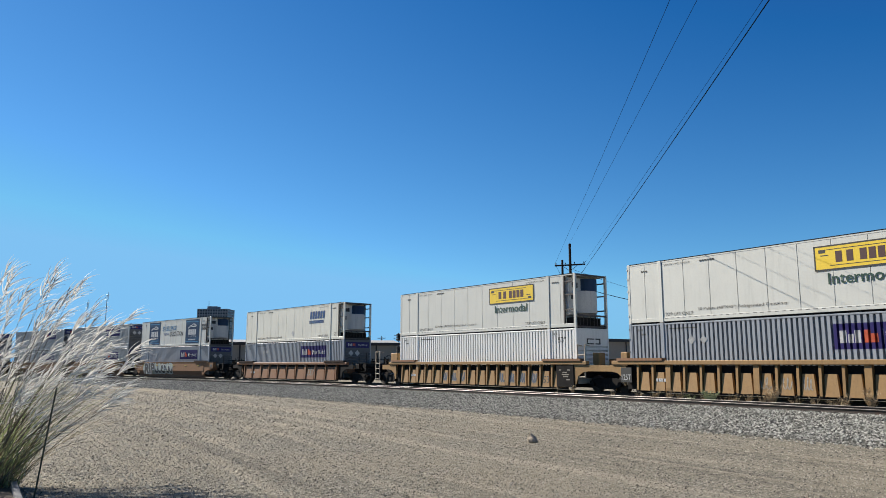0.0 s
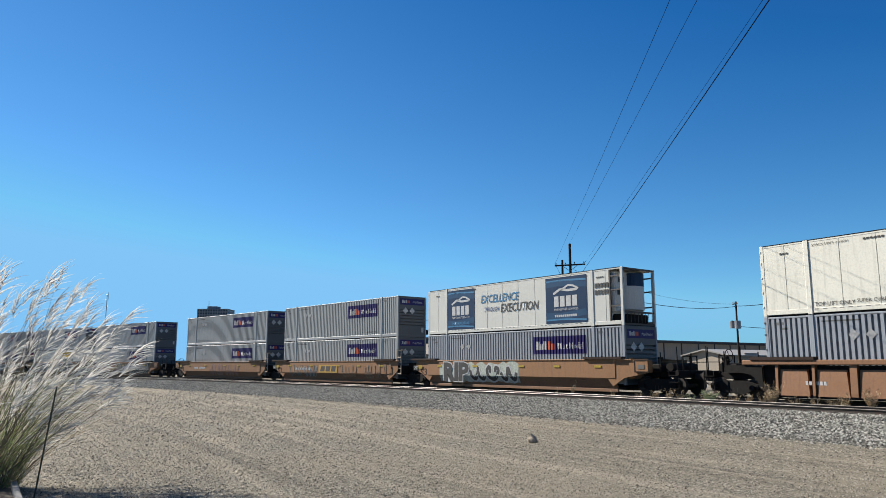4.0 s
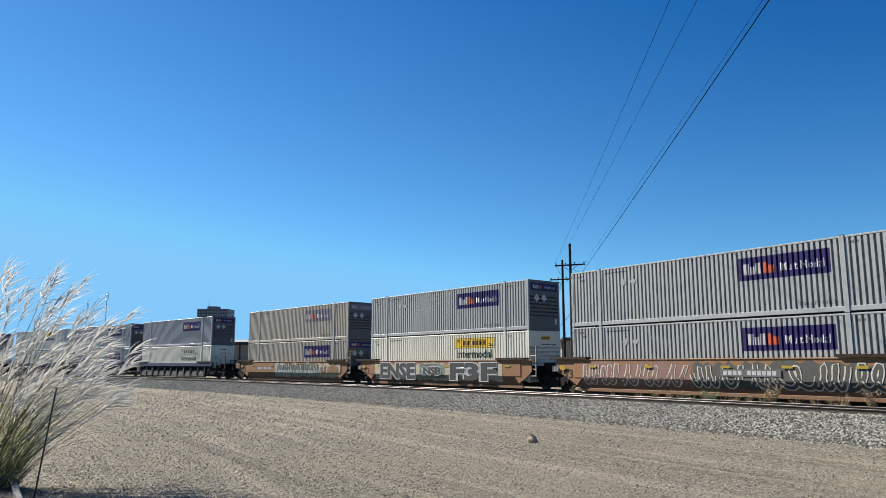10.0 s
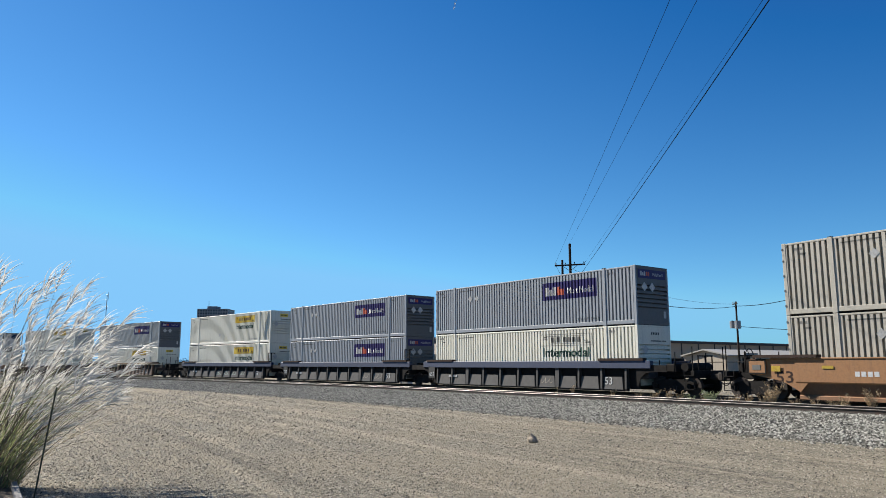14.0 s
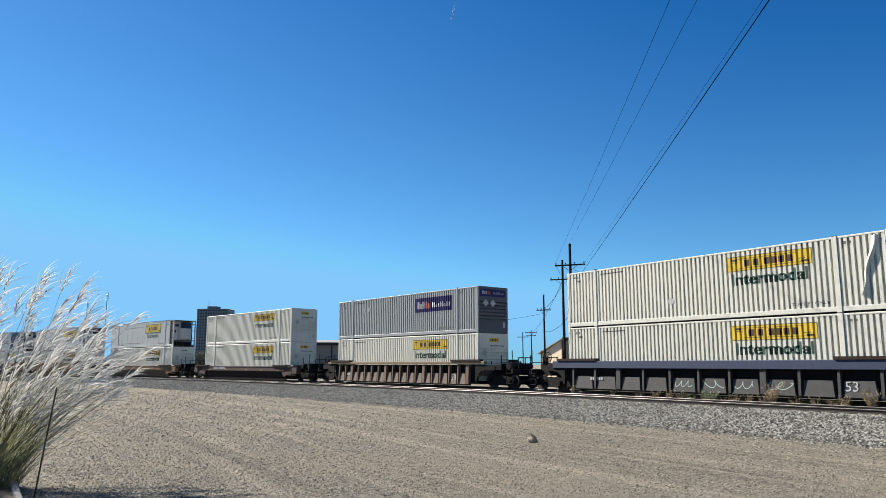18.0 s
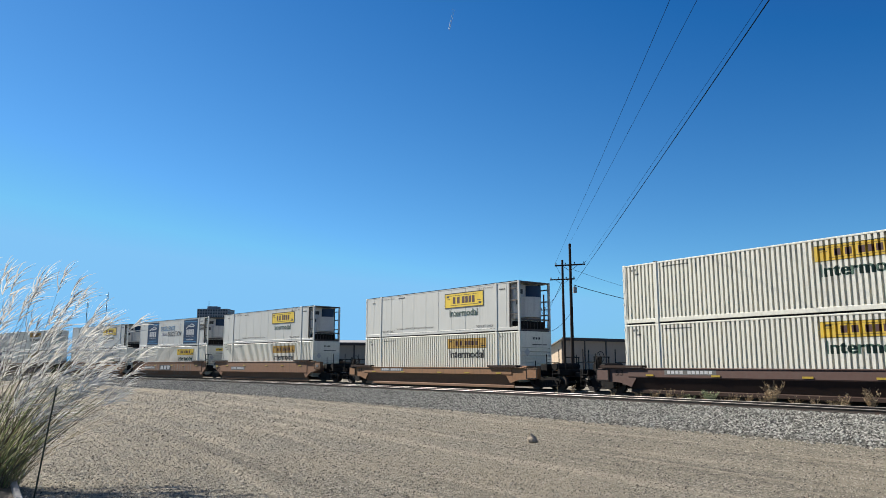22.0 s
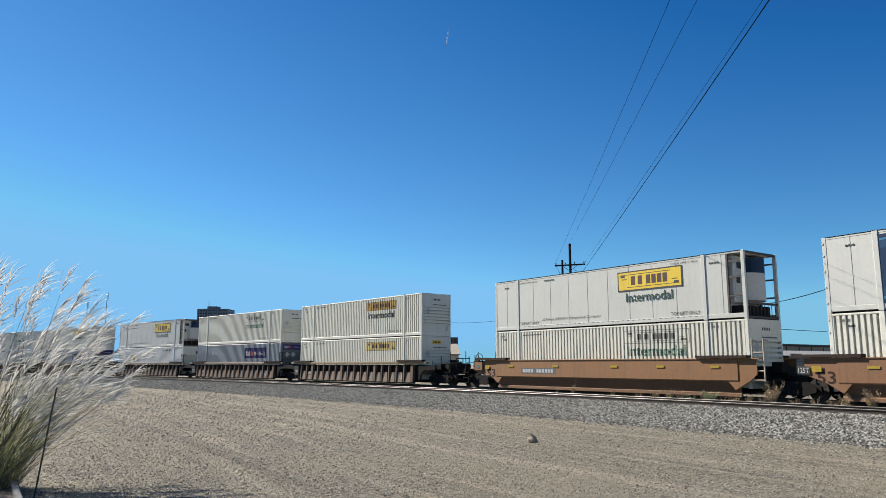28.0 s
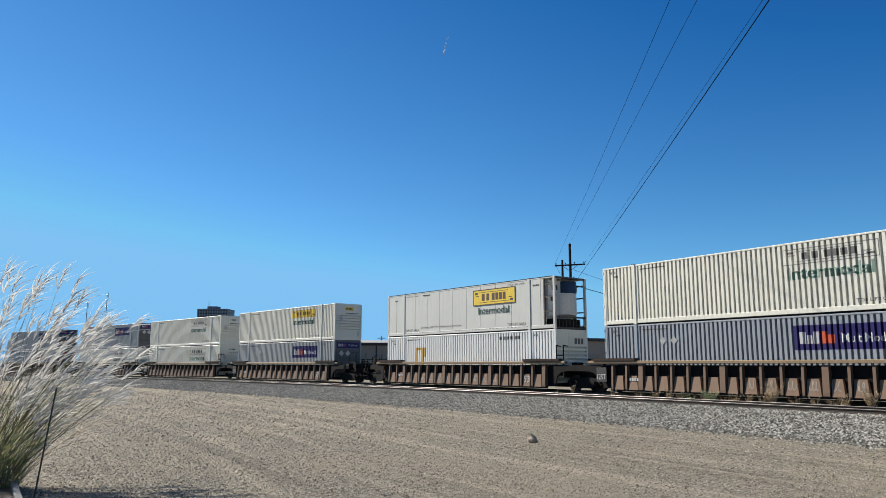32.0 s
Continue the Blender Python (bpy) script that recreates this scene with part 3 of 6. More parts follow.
for v in bm.verts:
    k = 1 + 0.18 * noise.noise(v.co * 2.1) + 0.1 * noise.noise(v.co * 6)
    up = min(max(v.co.z + 0.5, 0.0), 1.0)
    v.co = Vector(((v.co.x * 0.34 * (1.15 - 0.85 * up) - 0.05 * up) * k, v.co.y * 0.30 * (1.15 - 0.8 * up) * k, up * 0.27 * k - 0.03))
me = bpy.data.meshes.new("stone")
bm.to_mesh(me)
bm.free()
me.materials.append(paint("brown_rock", (0.50, 0.41, 0.30), 0.9))
part("stone", me, None, rock)

# ---- poles and wires behind the train ----
def cable(name, p, q, sag, r, label):
    p, q = Vector(p), Vector(q)
    sh = Shape()
    pts = [p.lerp(q, i / 24) - Vector((0, 0, sag * 4 * (i / 24) * (1 - i / 24))) for i in range(25)]
    d = (q - p).normalized()
    u = d.orthogonal().normalized()
    w = d.cross(u)
    for c in pts:
        sh.v.extend([tuple(c + (u * math.cos(k * math.tau / 5) + w * math.sin(k * math.tau / 5)) * r) for k in range(5)])
    sh.f.extend([(5 * i + k, 5 * i + (k + 1) % 5, 5 * i + 5 + (k + 1) % 5, 5 * i + 5 + k) for i in range(24) for k in range(5)])
    ob = tagged(new(name, sh.mesh(name, WIRE)), label, "cable", "overhead wires")
    return ob


def utility_pole(x, y, height, arms, heading, lean=0.0, r=0.16, label="weathered wooden utility pole with crossarms behind the tracks", braces=True):
    """arms: (height, half length) of each crossarm."""
    p = thing("utility_pole", label, "utility pole", "utility poles", pose(x, y, 0, lean, 0, heading))
    part("shaft", Shape().tube((0, 0, -0.3), (0, 0, height), r, 12, r * 0.65), WOOD, p)
    for z, half in arms:
        arm = part("crossarm", Shape().bevel_box(-half, half, -0.19, -0.08, z - 0.06, z + 0.06, 0.01), WOOD, p)
        for i in range(4):
            xx = -half + 0.1 + i * (2 * half - 0.2) / 3
            part("insulator", Shape().tube((xx, -0.13, z + 0.06), (xx, -0.13, z + 0.14), 0.03, 6, 0.02).tube((xx, -0.13, z + 0.12), (xx, -0.13, z + 0.24), 0.065, 8, 0.03), BLACK, arm)
        if braces:
            for sx in (-1, 1):
                part("brace", Shape().tube((sx * half * 0.5, -0.13, z - 0.05), (0, -0.13, z - 0.5), 0.02, 5), WOOD, p)
    return p


def drum(p, x, z, r=0.2, h=0.55):
    d = part("transformer", Shape().tube((x, -0.32, z), (x, -0.32, z + h), r, 12), GALV, p, "grey transformer drum")
    part("bushing", Shape().tube((x, -0.32, z + h), (x, -0.32, z + h + 0.16), 0.04, 6), BLACK, d)


HEAD = 36.0
p1 = utility_pole(-46.62, 41.04, 12.15, ((10.3, 1.3),), HEAD)
drum(p1, 0.42, 7.9, 0.16, 0.5)
p2 = utility_pole(-54.74, 47.17, 12.2, ((10.25, 1.25),), HEAD)
p3 = utility_pole(-56.66, 75.97, 9.5, ((9.2, 0.5),), -20, 0, 0.15, "wooden utility pole with two grey transformers")
drum(p3, -0.5, 6.3, 0.3, 0.85)
drum(p3, 0.62, 6.2, 0.36, 0.95)
p4 = utility_pole(-26.45, 51.75, 8.9, ((8.7, 0.4),), -30)
for x, y, h, arms in ((-70.19, 57.34, 10.5, ((8.6, 0.9),)), (-127.25, 100.24, 9.4, ((8.9, 1.3), (8.2, 1.1))), (-128.27, 98.68, 9.0, ((7.9, 1.2),)), (-160.3, 84.8, 9.6, ((9.0, 1.2), (8.2, 1.2))), (-163.5, 81.8, 9.0, ((8.4, 1.1),))):
    utility_pole(x, y, h, arms, HEAD, 0, 0.14)
lamp_pole = thing("street_lamp", "tall dark pole with a short lamp arm", "lamp post", "", pose(-112.96, 65.05, 0))
part("shaft", Shape().tube((0, 0, -0.2), (0, 0, 10.2), 0.14, 10, 0.10), WOOD, lamp_pole)
part("arm", Shape().tube((0, 0, 10.0), (-0.5, -0.9, 10.2), 0.04, 6), STEEL, lamp_pole)
part("lamp_head", Shape().bevel_box(-0.75, -0.45, -1.3, -0.85, 10.05, 10.25, 0.04), STEEL, lamp_pole)
part("drum", Shape().tube((0.2, 0.3, 7.2), (0.2, 0.3, 8.0), 0.25, 10), STEEL, lamp_pole)
for x, y, h in ((-136.47, 15.66, 13.8), (-138.41, 12.87, 12.5)):
    mast = thing("antenna_mast", "thin grey antenna mast with short cross rods", "antenna", "antenna masts", pose(x, y, 0, 0, 0, 20))
    part("shaft", Shape().tube((0, 0, -0.2), (0, 0, h), 0.09, 8, 0.05), GALV, mast)
    for z in (h - 0.05, h - 0.9, h - 2.0):
        part("rod", Shape().tube((-0.45, 0, z), (0.45, 0, z), 0.03, 6), GALV, mast)
    part("antenna", Shape().tube((0.42, 0, h - 1.0), (0.42, 0, h + 0.5), 0.03, 6), GALV, mast)

for a, b, sag, r in (((-47.7, 40.3, 10.5), (-12.71, 15.04, 12.03), 0.15, 0.007), ((-46.6, 41.0, 12.15), (-11.70, 14.90, 11.55), 0.15, 0.007), ((-45.6, 41.8, 10.5), (-10.41, 15.76, 11.25), 0.2, 0.006),
                     ((-46.3, 41.3, 8.9), (-9.04, 13.88, 10.13), 0.25, 0.0135)):
    p, q = Vector(a), Vector(b)
    cable("overhead_wire", p, p + (q - p) * 2.05, sag, r, "dark overhead wire sagging across the tracks")
for a, b, sag, r in (((-46.4, 41.2, 8.6), (-56.6, 75.9, 8.9), 0.9, 0.03), ((-46.4, 41.2, 9.9), (-56.6, 75.9, 9.2), 0.8, 0.012), ((-56.6, 75.9, 8.95), (-26.5, 51.7, 8.6), 0.7, 0.035), ((-56.6, 75.9, 6.5), (-30.0, 92.0, 4.6), 0.3, 0.03),
                     ((-54.7, 47.2, 10.4), (-47.7, 40.3, 10.5), 0.1, 0.012), ((-54.7, 47.2, 10.3), (-127.2, 100.2, 8.9), 1.0, 0.02), ((-54.7, 47.2, 9.9), (-70.2, 57.3, 8.8), 0.4, 0.02), ((-113.0, 65.0, 9.8), (-70.2, 57.3, 8.2), 0.8, 0.02),
                     ((-113.0, 65.0, 7.5), (-160.3, 84.8, 6.5), 0.8, 0.03), ((-46.6, 41.1, 6.4), (-70.2, 57.3, 6.0), 0.6, 0.02)):
    cable("overhead_wire", a, b, sag, r, "dark overhead wire between poles")

# ---- railway signal ----
sig = thing("railway_signal", "black two-headed railway signal on a steel mast", "signal", "", pose(-58.6, 31.3, -0.85, 0, 0, 10))
part("mast", Shape().tube((0, 0, 0), (0, 0, 5.5), 0.08, 10), GALV, sig)
for z in (4.2, 5.25):
    hd = part("signal_head", Shape().tube((0.05, -0.18, z), (0.05, -0.3, z), 0.2, 16).bevel_box(-0.07, 0.17, -0.2, 0.05, z - 0.38, z + 0.38, 0.04), BLACK, sig, "black signal head")
    for dz in (-0.22, 0.0, 0.22):
        part("hood", Shape().tube((0.05, -0.3, z + dz), (0.05, -0.55, z + dz), 0.1, 10), BLACK, hd)
part("cabinet", Shape().bevel_box(-0.8, 0.2, 0.6, 1.2, 0.0, 1.7, 0.03), GALV, sig, "grey equipment cabinet")

# ---- buildings beyond ----
TAN_WALL = paint("tan_metal_siding", (0.62, 0.48, 0.35), 0.7, grime=0.2)
CREAM_WALL = paint("cream_metal_siding", (1.25, 0.98, 0.68), 0.7, grime=0.2)
GREY_WALL = paint("pale_grey_siding", (0.50, 0.43, 0.34), 0.7, grime=0.2)
BROWN_TRIM = plain("dark_brown_trim", (0.06, 0.045, 0.04), 0.7)
BRICK = paint("dark_red_brick", (0.17, 0.10, 0.085), 0.9, grime=0.3)
ROOF_WHITE = paint("white_metal_roof", (0.45, 0.43, 0.39), 0.5, grime=0.2)
TOWER_WALL = paint("pale_concrete_tower", (0.27, 0.29, 0.33), 0.8, grime=0.15)
GLASS = plain("dark_window_glass", (0.03, 0.04, 0.06), 0.15, 0.0, 0.3)


def shed(name, label, a, b, depth, eave, ridge, wall, end, roof, bays, doors=0, fascia=True):
    """A long metal building: its front runs from a to b; it goes back by depth to the left of that way."""
    a, b = Vector((*a, 0)), Vector((*b, 0))
    length = (b - a).length
    t = math.degrees(math.atan2(b.y - a.y, b.x - a.x))
    h = thing(name, label, "building", "", pose(a.x, a.y, 0, 0, 0, t))
    front = part("front_wall", Shape().box(0, length, 0, 0.25, 0, eave), wall, h)
    for i in range(bays + 1):
        x = length * i / bays
        part("wall_seam", Shape().box(x - 0.12, x + 0.12, -0.08, 0.0, 0, eave), BROWN_TRIM if fascia else wall, front)
    mono = ridge < eave
    rear = ridge if mono else eave
    part("back_wall", Shape().box(0, length, depth - 0.25, depth, 0, rear), wall, h)
    for x0, x1 in ((0.0, 0.25), (length - 0.25, length)):
        part("end_wall", Shape().prism_x([(0.25, 0), (depth - 0.25, 0), (depth - 0.25, rear)] + ([] if mono else [(depth / 2, ridge)]) + [(0.25, eave)], x0, x1), end, h)
    r = Shape()
    for y0, z0, y1, z1 in (((-0.4, eave, depth + 0.4, ridge),) if mono else ((-0.4, eave, depth / 2, ridge), (depth / 2, ridge, depth + 0.4, eave))):
        r.add([(-0.4, y0, z0 + 0.02), (length + 0.4, y0, z0 + 0.02), (length + 0.4, y1, z1 + 0.02), (-0.4, y1, z1 + 0.02), (-0.4, y0, z0 + 0.2), (length + 0.4, y0, z0 + 0.2), (length + 0.4, y1, z1 + 0.2), (-0.4, y1, z1 + 0.2)],
              [(0, 3, 2, 1), (4, 5, 6, 7), (0, 1, 5, 4), (2, 3, 7, 6), (1, 2, 6, 5), (3, 0, 4, 7)])
    part("roof", r, roof, h)
    if fascia:
        part("fascia", Shape().box(-0.45, length + 0.45, -0.55, -0.41, eave - 0.25, eave + 0.25), BROWN_TRIM, h, "dark brown fascia")
    for i in range(doors):
        x = length * (i + 0.5) / doors
        d_ = part("loading_door", Shape().bevel_box(x - 1.6, x + 1.6, -0.04, 0.02, 0.1, 3.6, 0.01), GREY_WALL, h, "pale roll-up door")
        part("door_slats", Shape().box(x - 1.5, x + 1.5, -0.06, -0.04, 1.2, 1.25).box(x - 1.5, x + 1.5, -0.06, -0.04, 2.4, 2.45), BROWN_TRIM, d_)
    return h


shed("warehouse", "long tan metal warehouse with brown fascia", (-89.1, 76.35), (-96.98, 186.0), 5.0, 5.95, 3.6, TAN_WALL, CREAM_WALL, ROOF_WHITE, 22, 8)
shed("storage_shed", "low grey shed with a white metal roof", (-66.5, 86.5), (-68.3, 121.0), 7.0, 3.1, 3.95, GREY_WALL, GREY_WALL, ROOF_WHITE, 9, 3, False)
shed("warehouse", "pale tan metal warehouse behind the tracks", (-122.5, 31.0), (-111.58, 59.0), 22.0, 5.4, 6.2, GREY_WALL, CREAM_WALL, ROOF_WHITE, 8, 2)
shed("barn", "cream metal building with a sloping roof", (-114.94, 63.3), (-111.0, 70.8), 12.0, 3.6, 5.6, CREAM_WALL, CREAM_WALL, GREY_WALL, 3, 1, False)


def block(name, label, corner, size, heading, height, wall, cols, rows, first, glass, sides=(0, 1), win=(0.55, 0.6), parapet=0.8):
    """A flat-roofed block with a grid of windows set into it on its visible sides."""
    h = thing(name, label, "building", "", pose(corner[0], corner[1], 0, 0, 0, heading))
    w, d = size
    part("body", Shape().box(0.15, w - 0.15, 0.15, d - 0.15, 0, height), wall, h)
    part("roof", Shape().box(0.0, w, 0.0, d, height, height + parapet), wall, h)
    for side in sides:
        n = cols if side == 0 else max(2, int(cols * d / w))
        span = w if side == 0 else d
        step = span / n
        for i in range(n + 1):
            pier = Shape()
            x = min(max(i * step, 0.2), span - 0.2)
            pw = step * (1 - win[0]) / 2
            lo, hi = max(x - pw, 0), min(x + pw, span)
            if side == 0:
                pier.box(lo, hi, 0.0, 0.16, 0, height)
            else:
                pier.box(w - 0.16, w, lo, hi, 0, height)
            part("pier", pier, wall, h)
        fl = (height - first) / rows
        for r in range(rows):
            z = first + r * fl
            if side == 0:
                part("spandrel", Shape().box(0.02, w - 0.02, 0.03, 0.158, z, z + fl * (1 - win[1])), wall, h)
                part("window_band", Shape().box(0.3, w - 0.3, 0.09, 0.155, z + fl * (1 - win[1]), z + fl), glass, h)
            else:
                part("spandrel", Shape().box(w - 0.158, w - 0.03, 0.02, d - 0.02, z, z + fl * (1 - win[1])), wall, h)
                part("window_band", Shape().box(w - 0.155, w - 0.09, 0.3, d - 0.3, z + fl * (1 - win[1]), z + fl), glass, h)
    return h


tower = block("office_tower", "tall pale office tower with dark windows far off", (-824.0, 186.0), (33.6, 26.0), 58.6, 61.5, TOWER_WALL, 12, 17, 6.0, GLASS, win=(0.68, 0.66))
part("machine_room", Shape().bevel_box(9, 20, 6, 18, 62.2, 65.5, 0.1), TOWER_WALL, tower)
part("antenna", Shape().tube((10, 8, 65), (10, 8, 72), 0.25, 6, 0.1), STEEL, tower)
block("brick_building", "dark brick building with rows of windows", (-262.0, 150.5), (14.0, 12.0), 58.6, 12.2, BRICK, 7, 4, 1.5, GLASS)

# ---- a small tree beyond ----
TREE_LEAF = plain("tree_leaf", (0.055, 0.10, 0.03), 0.8, 0, 0.5)


def tree(x, y, height, spread, seed):
    rng = random.Random(seed)
    t = thing("tree", "small leafy green tree behind the tracks", "tree", "", pose(x, y, 0))
    tr, cr = Shape(), Shape()
    tr.tube((0, 0, -0.1), (0.1, 0, height * 0.45), 0.16, 8, 0.1)
    tips = []
    for i in range(9):
        a = rng.uniform(0, math.tau)
        e = Vector((math.cos(a) * spread * rng.uniform(0.3, 0.9), math.sin(a) * spread * rng.uniform(0.3, 0.9), height * rng.uniform(0.55, 0.95)))
        tr.tube((0.1, 0, height * rng.uniform(0.3, 0.45)), e, 0.06, 5, 0.02)
        tips.append(e)
    for e in tips:
        for i in range(170):
            q = e + Vector((rng.gauss(0, 1), rng.gauss(0, 1), rng.gauss(0, 0.8))) * spread * 0.22
            d1 = Vector((rng.uniform(-1, 1), rng.uniform(-1, 1), rng.uniform(-1, 1))).normalized() * 0.12
            d2 = d1.orthogonal().normalized() * 0.06
            cr.add([tuple(q - d1), tuple(q + d2), tuple(q + d1), tuple(q - d2)], [(0, 1, 2, 3)])
    part("trunk", tr, WOOD, t)
    part("crown", cr, TREE_LEAF, t)


tree(-145.0, 33.5, 4.2, 2.2, 4)

# ---- an airliner high up with its short trail ----
jet = thing("airliner", "distant airliner with two thin white trails", "airplane")
TRAIL = plain("white_vapour", (0.9, 0.9, 0.92), 1.0, 0, 0.02)
fly = (Vector((-3232.14, 1969.71, 1673.77)) - Vector((-3162.0, 1999.0, 1938.0))) / 19.0
back_way = -fly.normalized()
side_way = back_way.cross(Vector((-0.84, 0.51, 0.16))).normalized()
part("fuselage", Shape().tube((0, 0, 0), tuple(back_way * 7), 0.7, 8, 0.4), PALE, jet)
part("wing", Shape().tube(tuple(back_way * 3 - side_way * 5), tuple(back_way * 3 + side_way * 5), 0.35, 6), PALE, jet)
for k in (-1, 1):
    part("vapour_trail", Shape().tube(tuple(back_way * 6 + side_way * 3.0 * k), tuple(back_way * 118 + side_way * 3.4 * k), 1.5, 6, 0.3), TRAIL, jet, "thin white vapour trail")

# ---- containers ----
PITCH = 0.222


def rib(x):
    """Depth of the pressed side wall at x, from 0 (outer flats) inwards."""
    u = (x / PITCH) % 1.0
    d = 0.12
    if u < 0.55:
        return 0.0
    if u < 0.60:
        return d * (u - 0.55) / 0.05
    if u < 0.90:
        return d
    return d * (1.0 - u) / 0.10


def rib_breaks(x0, x1, cuts=(0.0, 0.55, 0.60, 0.90)):
    xs = {x0, x1}
    for i in range(int(x0 / PITCH) - 2, int(x1 / PITCH) + 2):
        for u in cuts:
            x = (i + u) * PITCH
            if x0 < x < x1:
                xs.add(x)
    return sorted(xs)


SIDE_Y = -WIDE / 2 + 0.012


def ribbed(shape, x0, x1, z0, z1, lift=0.0, mirror=False):
    """A patch of the pressed wall, lifted off it by lift."""
    xs = rib_breaks(x0, x1)
    vs = []
    for x in xs:
        y = SIDE_Y + rib(x) - lift
        y = -y if mirror else y
        vs += [(x, y, z0), (x, y, z1)]
    fs = [(2 * i, 2 * i + 2, 2 * i + 3, 2 * i + 1) for i in range(len(xs) - 1)]
    if mirror:
        fs = [f[::-1] for f in fs]
    return shape.add(vs, fs)


RIB_WORDS = {}


def ribbed_lettering(body, x, z, height, width, material, lift=0.006):
    """Words painted on the pressed wall, following its ribs."""
    key = (body, round(x, 3), round(z, 3), height, width, material.name)
    if key not in RIB_WORDS:
        me = lettering(body, height, material, width, 0.0, 0.022 if body == "Intermodal" else 0.006).copy()
        bm = bmesh.new()
        bm.from_mesh(me)
        for c in rib_breaks(x, x + width):
            bmesh.ops.bisect_plane(bm, geom=bm.verts[:] + bm.edges[:] + bm.faces[:], plane_co=(c - x, 0, 0), plane_no=(1, 0, 0))
        for v in bm.verts:
            v.co = (v.co.x + x, SIDE_Y + rib(v.co.x + x) - lift, v.co.z + z)
        bm.to_mesh(me)
        bm.free()
        RIB_WORDS[key] = me
    return RIB_WORDS[key]


def frame_parts(box, paint_side, rail_mat):
    """Posts, rails, castings, roof and floor that every container has."""
    hx, hy = LONG / 2, WIDE / 2
    for sx in (-1, 1):
        for sy in (-1, 1):
            p = Shape().bevel_box(sx * hx - (0.16 if sx > 0 else 0), sx * hx + (0 if sx > 0 else 0.16), sy * hy - (0.10 if sy > 0 else 0), sy * hy + (0 if sy > 0 else 0.10), 0.0, TALL, 0.012)
            part("corner_post", p, rail_mat, box)
            x40 = sx * 6.096
            q = Shape().bevel_box(x40 - 0.10, x40 + 0.10, sy * (hy - 0.03) - 0.05, sy * (hy - 0.03) + 0.05, 0.0, TALL, 0.012)
            part("lifting_post", q, rail_mat, box)
            c = Shape().bevel_box(x40 - 0.09, x40 + 0.09, sy * (hy - 0.06) - 0.075, sy * (hy - 0.06) + 0.075, TALL - 0.09, TALL + 0.022, 0.01)
            part("lifting_casting", c, STEEL, box)
            c = Shape().bevel_box(x40 - 0.09, x40 + 0.09, sy * (hy - 0.06) - 0.075, sy * (hy - 0.06) + 0.075, -0.012, 0.11, 0.01)
            part("lifting_casting", c, STEEL, box)
    for sy in (-1, 1):
        y0, y1 = (hy - 0.085, hy - 0.002) if sy > 0 else (-hy + 0.002, -hy + 0.085)
        part("bottom_rail", Shape().bevel_box(-hx + 0.16, hx - 0.16, y0, y1, 0.05, 0.24, 0.012), rail_mat, box)
        part("top_rail", Shape().bevel_box(-hx + 0.16, hx - 0.16, y0, y1, TALL - 0.095, TALL - 0.02, 0.012), rail_mat, box)
    part("floor", Shape().box(-hx + 0.05, hx - 0.05, -hy + 0.09, hy - 0.09, -0.008, 0.14), STEEL, box)
    part("roof", Shape().box(-hx + 0.03, hx - 0.03, -hy + 0.05, hy - 0.05, TALL - 0.05, TALL - 0.012), paint_side, box)


def end_wall(box, paint_end, x, sx):
    """The front wall with its pressed level ribs, or the doors at the back."""
    hy = WIDE / 2 - 0.09
    if sx > 0:
        # a plain lower plate, level pressed ribs above it, and a plain plate for the sign
        edge = [(x - 0.17, 0.1), (x - 0.012, 0.1), (x - 0.012, 0.80)]
        for i in range(6):
            z = 0.80 + i * 0.215
            edge += [(x - 0.15, z + 0.008), (x - 0.15, z + 0.07), (x - 0.012, z + 0.085), (x - 0.012, z + 0.215)]
        edge += [(x - 0.012, TALL - 0.06), (x - 0.17, TALL - 0.06)]
        w = Shape()
        k = len(edge)
        w.add([(a, -hy, b) for a, b in edge] + [(a, hy, b) for a, b in edge], [(i, k + i, k + i + 1, i + 1) for i in range(k - 1)])
        part("front_wall", w, paint_end, box)
        part("front_sill", Shape().bevel_box(x - 0.10, x - 0.002, -hy, hy, 0.0, 0.16, 0.01), paint_end, box)
        part("front_header", Shape().bevel_box(x - 0.10, x - 0.002, -hy, hy, TALL - 0.1, TALL - 0.004, 0.01), paint_end, box)
        part("data_plate", Shape().box(x - 0.012, x + 0.002, hy - 0.36, hy - 0.18, 0.36, 0.70), PALE, box, "white paper holder")
    else:
        for sy in (-1, 1):
            y0, y1 = sorted((sy * 0.01, sy * hy))
            door = part("door", Shape().bevel_box(x + 0.03, x + 0.08, y0, y1, 0.12, TALL - 0.07, 0.012), paint_end, box)
            rod = Shape()
            for y in (sy * 0.3, sy * 0.85):
                rod.tube((x + 0.015, y, 0.05), (x + 0.015, y, TALL - 0.04), 0.02, 8)
            part("lock_rod", rod, GALV, door)
        hinge = Shape()
        for sy in (-1, 1):
            for z in (0.35, 0.95, 1.55, 2.15, 2.62):
                yy = sy * (WIDE / 2 - 0.03)
                hinge.box(x - 0.008, x + 0.05, yy - 0.045, yy + 0.028, z, z + 0.07)
        part("hinge", hinge, paint_end, box)


def bars(spans, z0, z1, lift=0.006, mirror=False):
    sh = Shape()
    for a, b in spans:
        ribbed(sh, a, b, z0, z1, lift)
    return sh


def word_bars(x0, x1, n, gap=0.3):
    """Evenly set blocks that stand for a row of letters."""
    w = (x1 - x0) / n
    return [(x0 + i * w, x0 + (i + 1 - gap) * w) for i in range(n)]


def diamond(shape, x, z, r, y):
    return shape.add([(x - r, y, z), (x, y, z - r), (x + r, y, z), (x, y, z + r)], [(0, 1, 2, 3)])


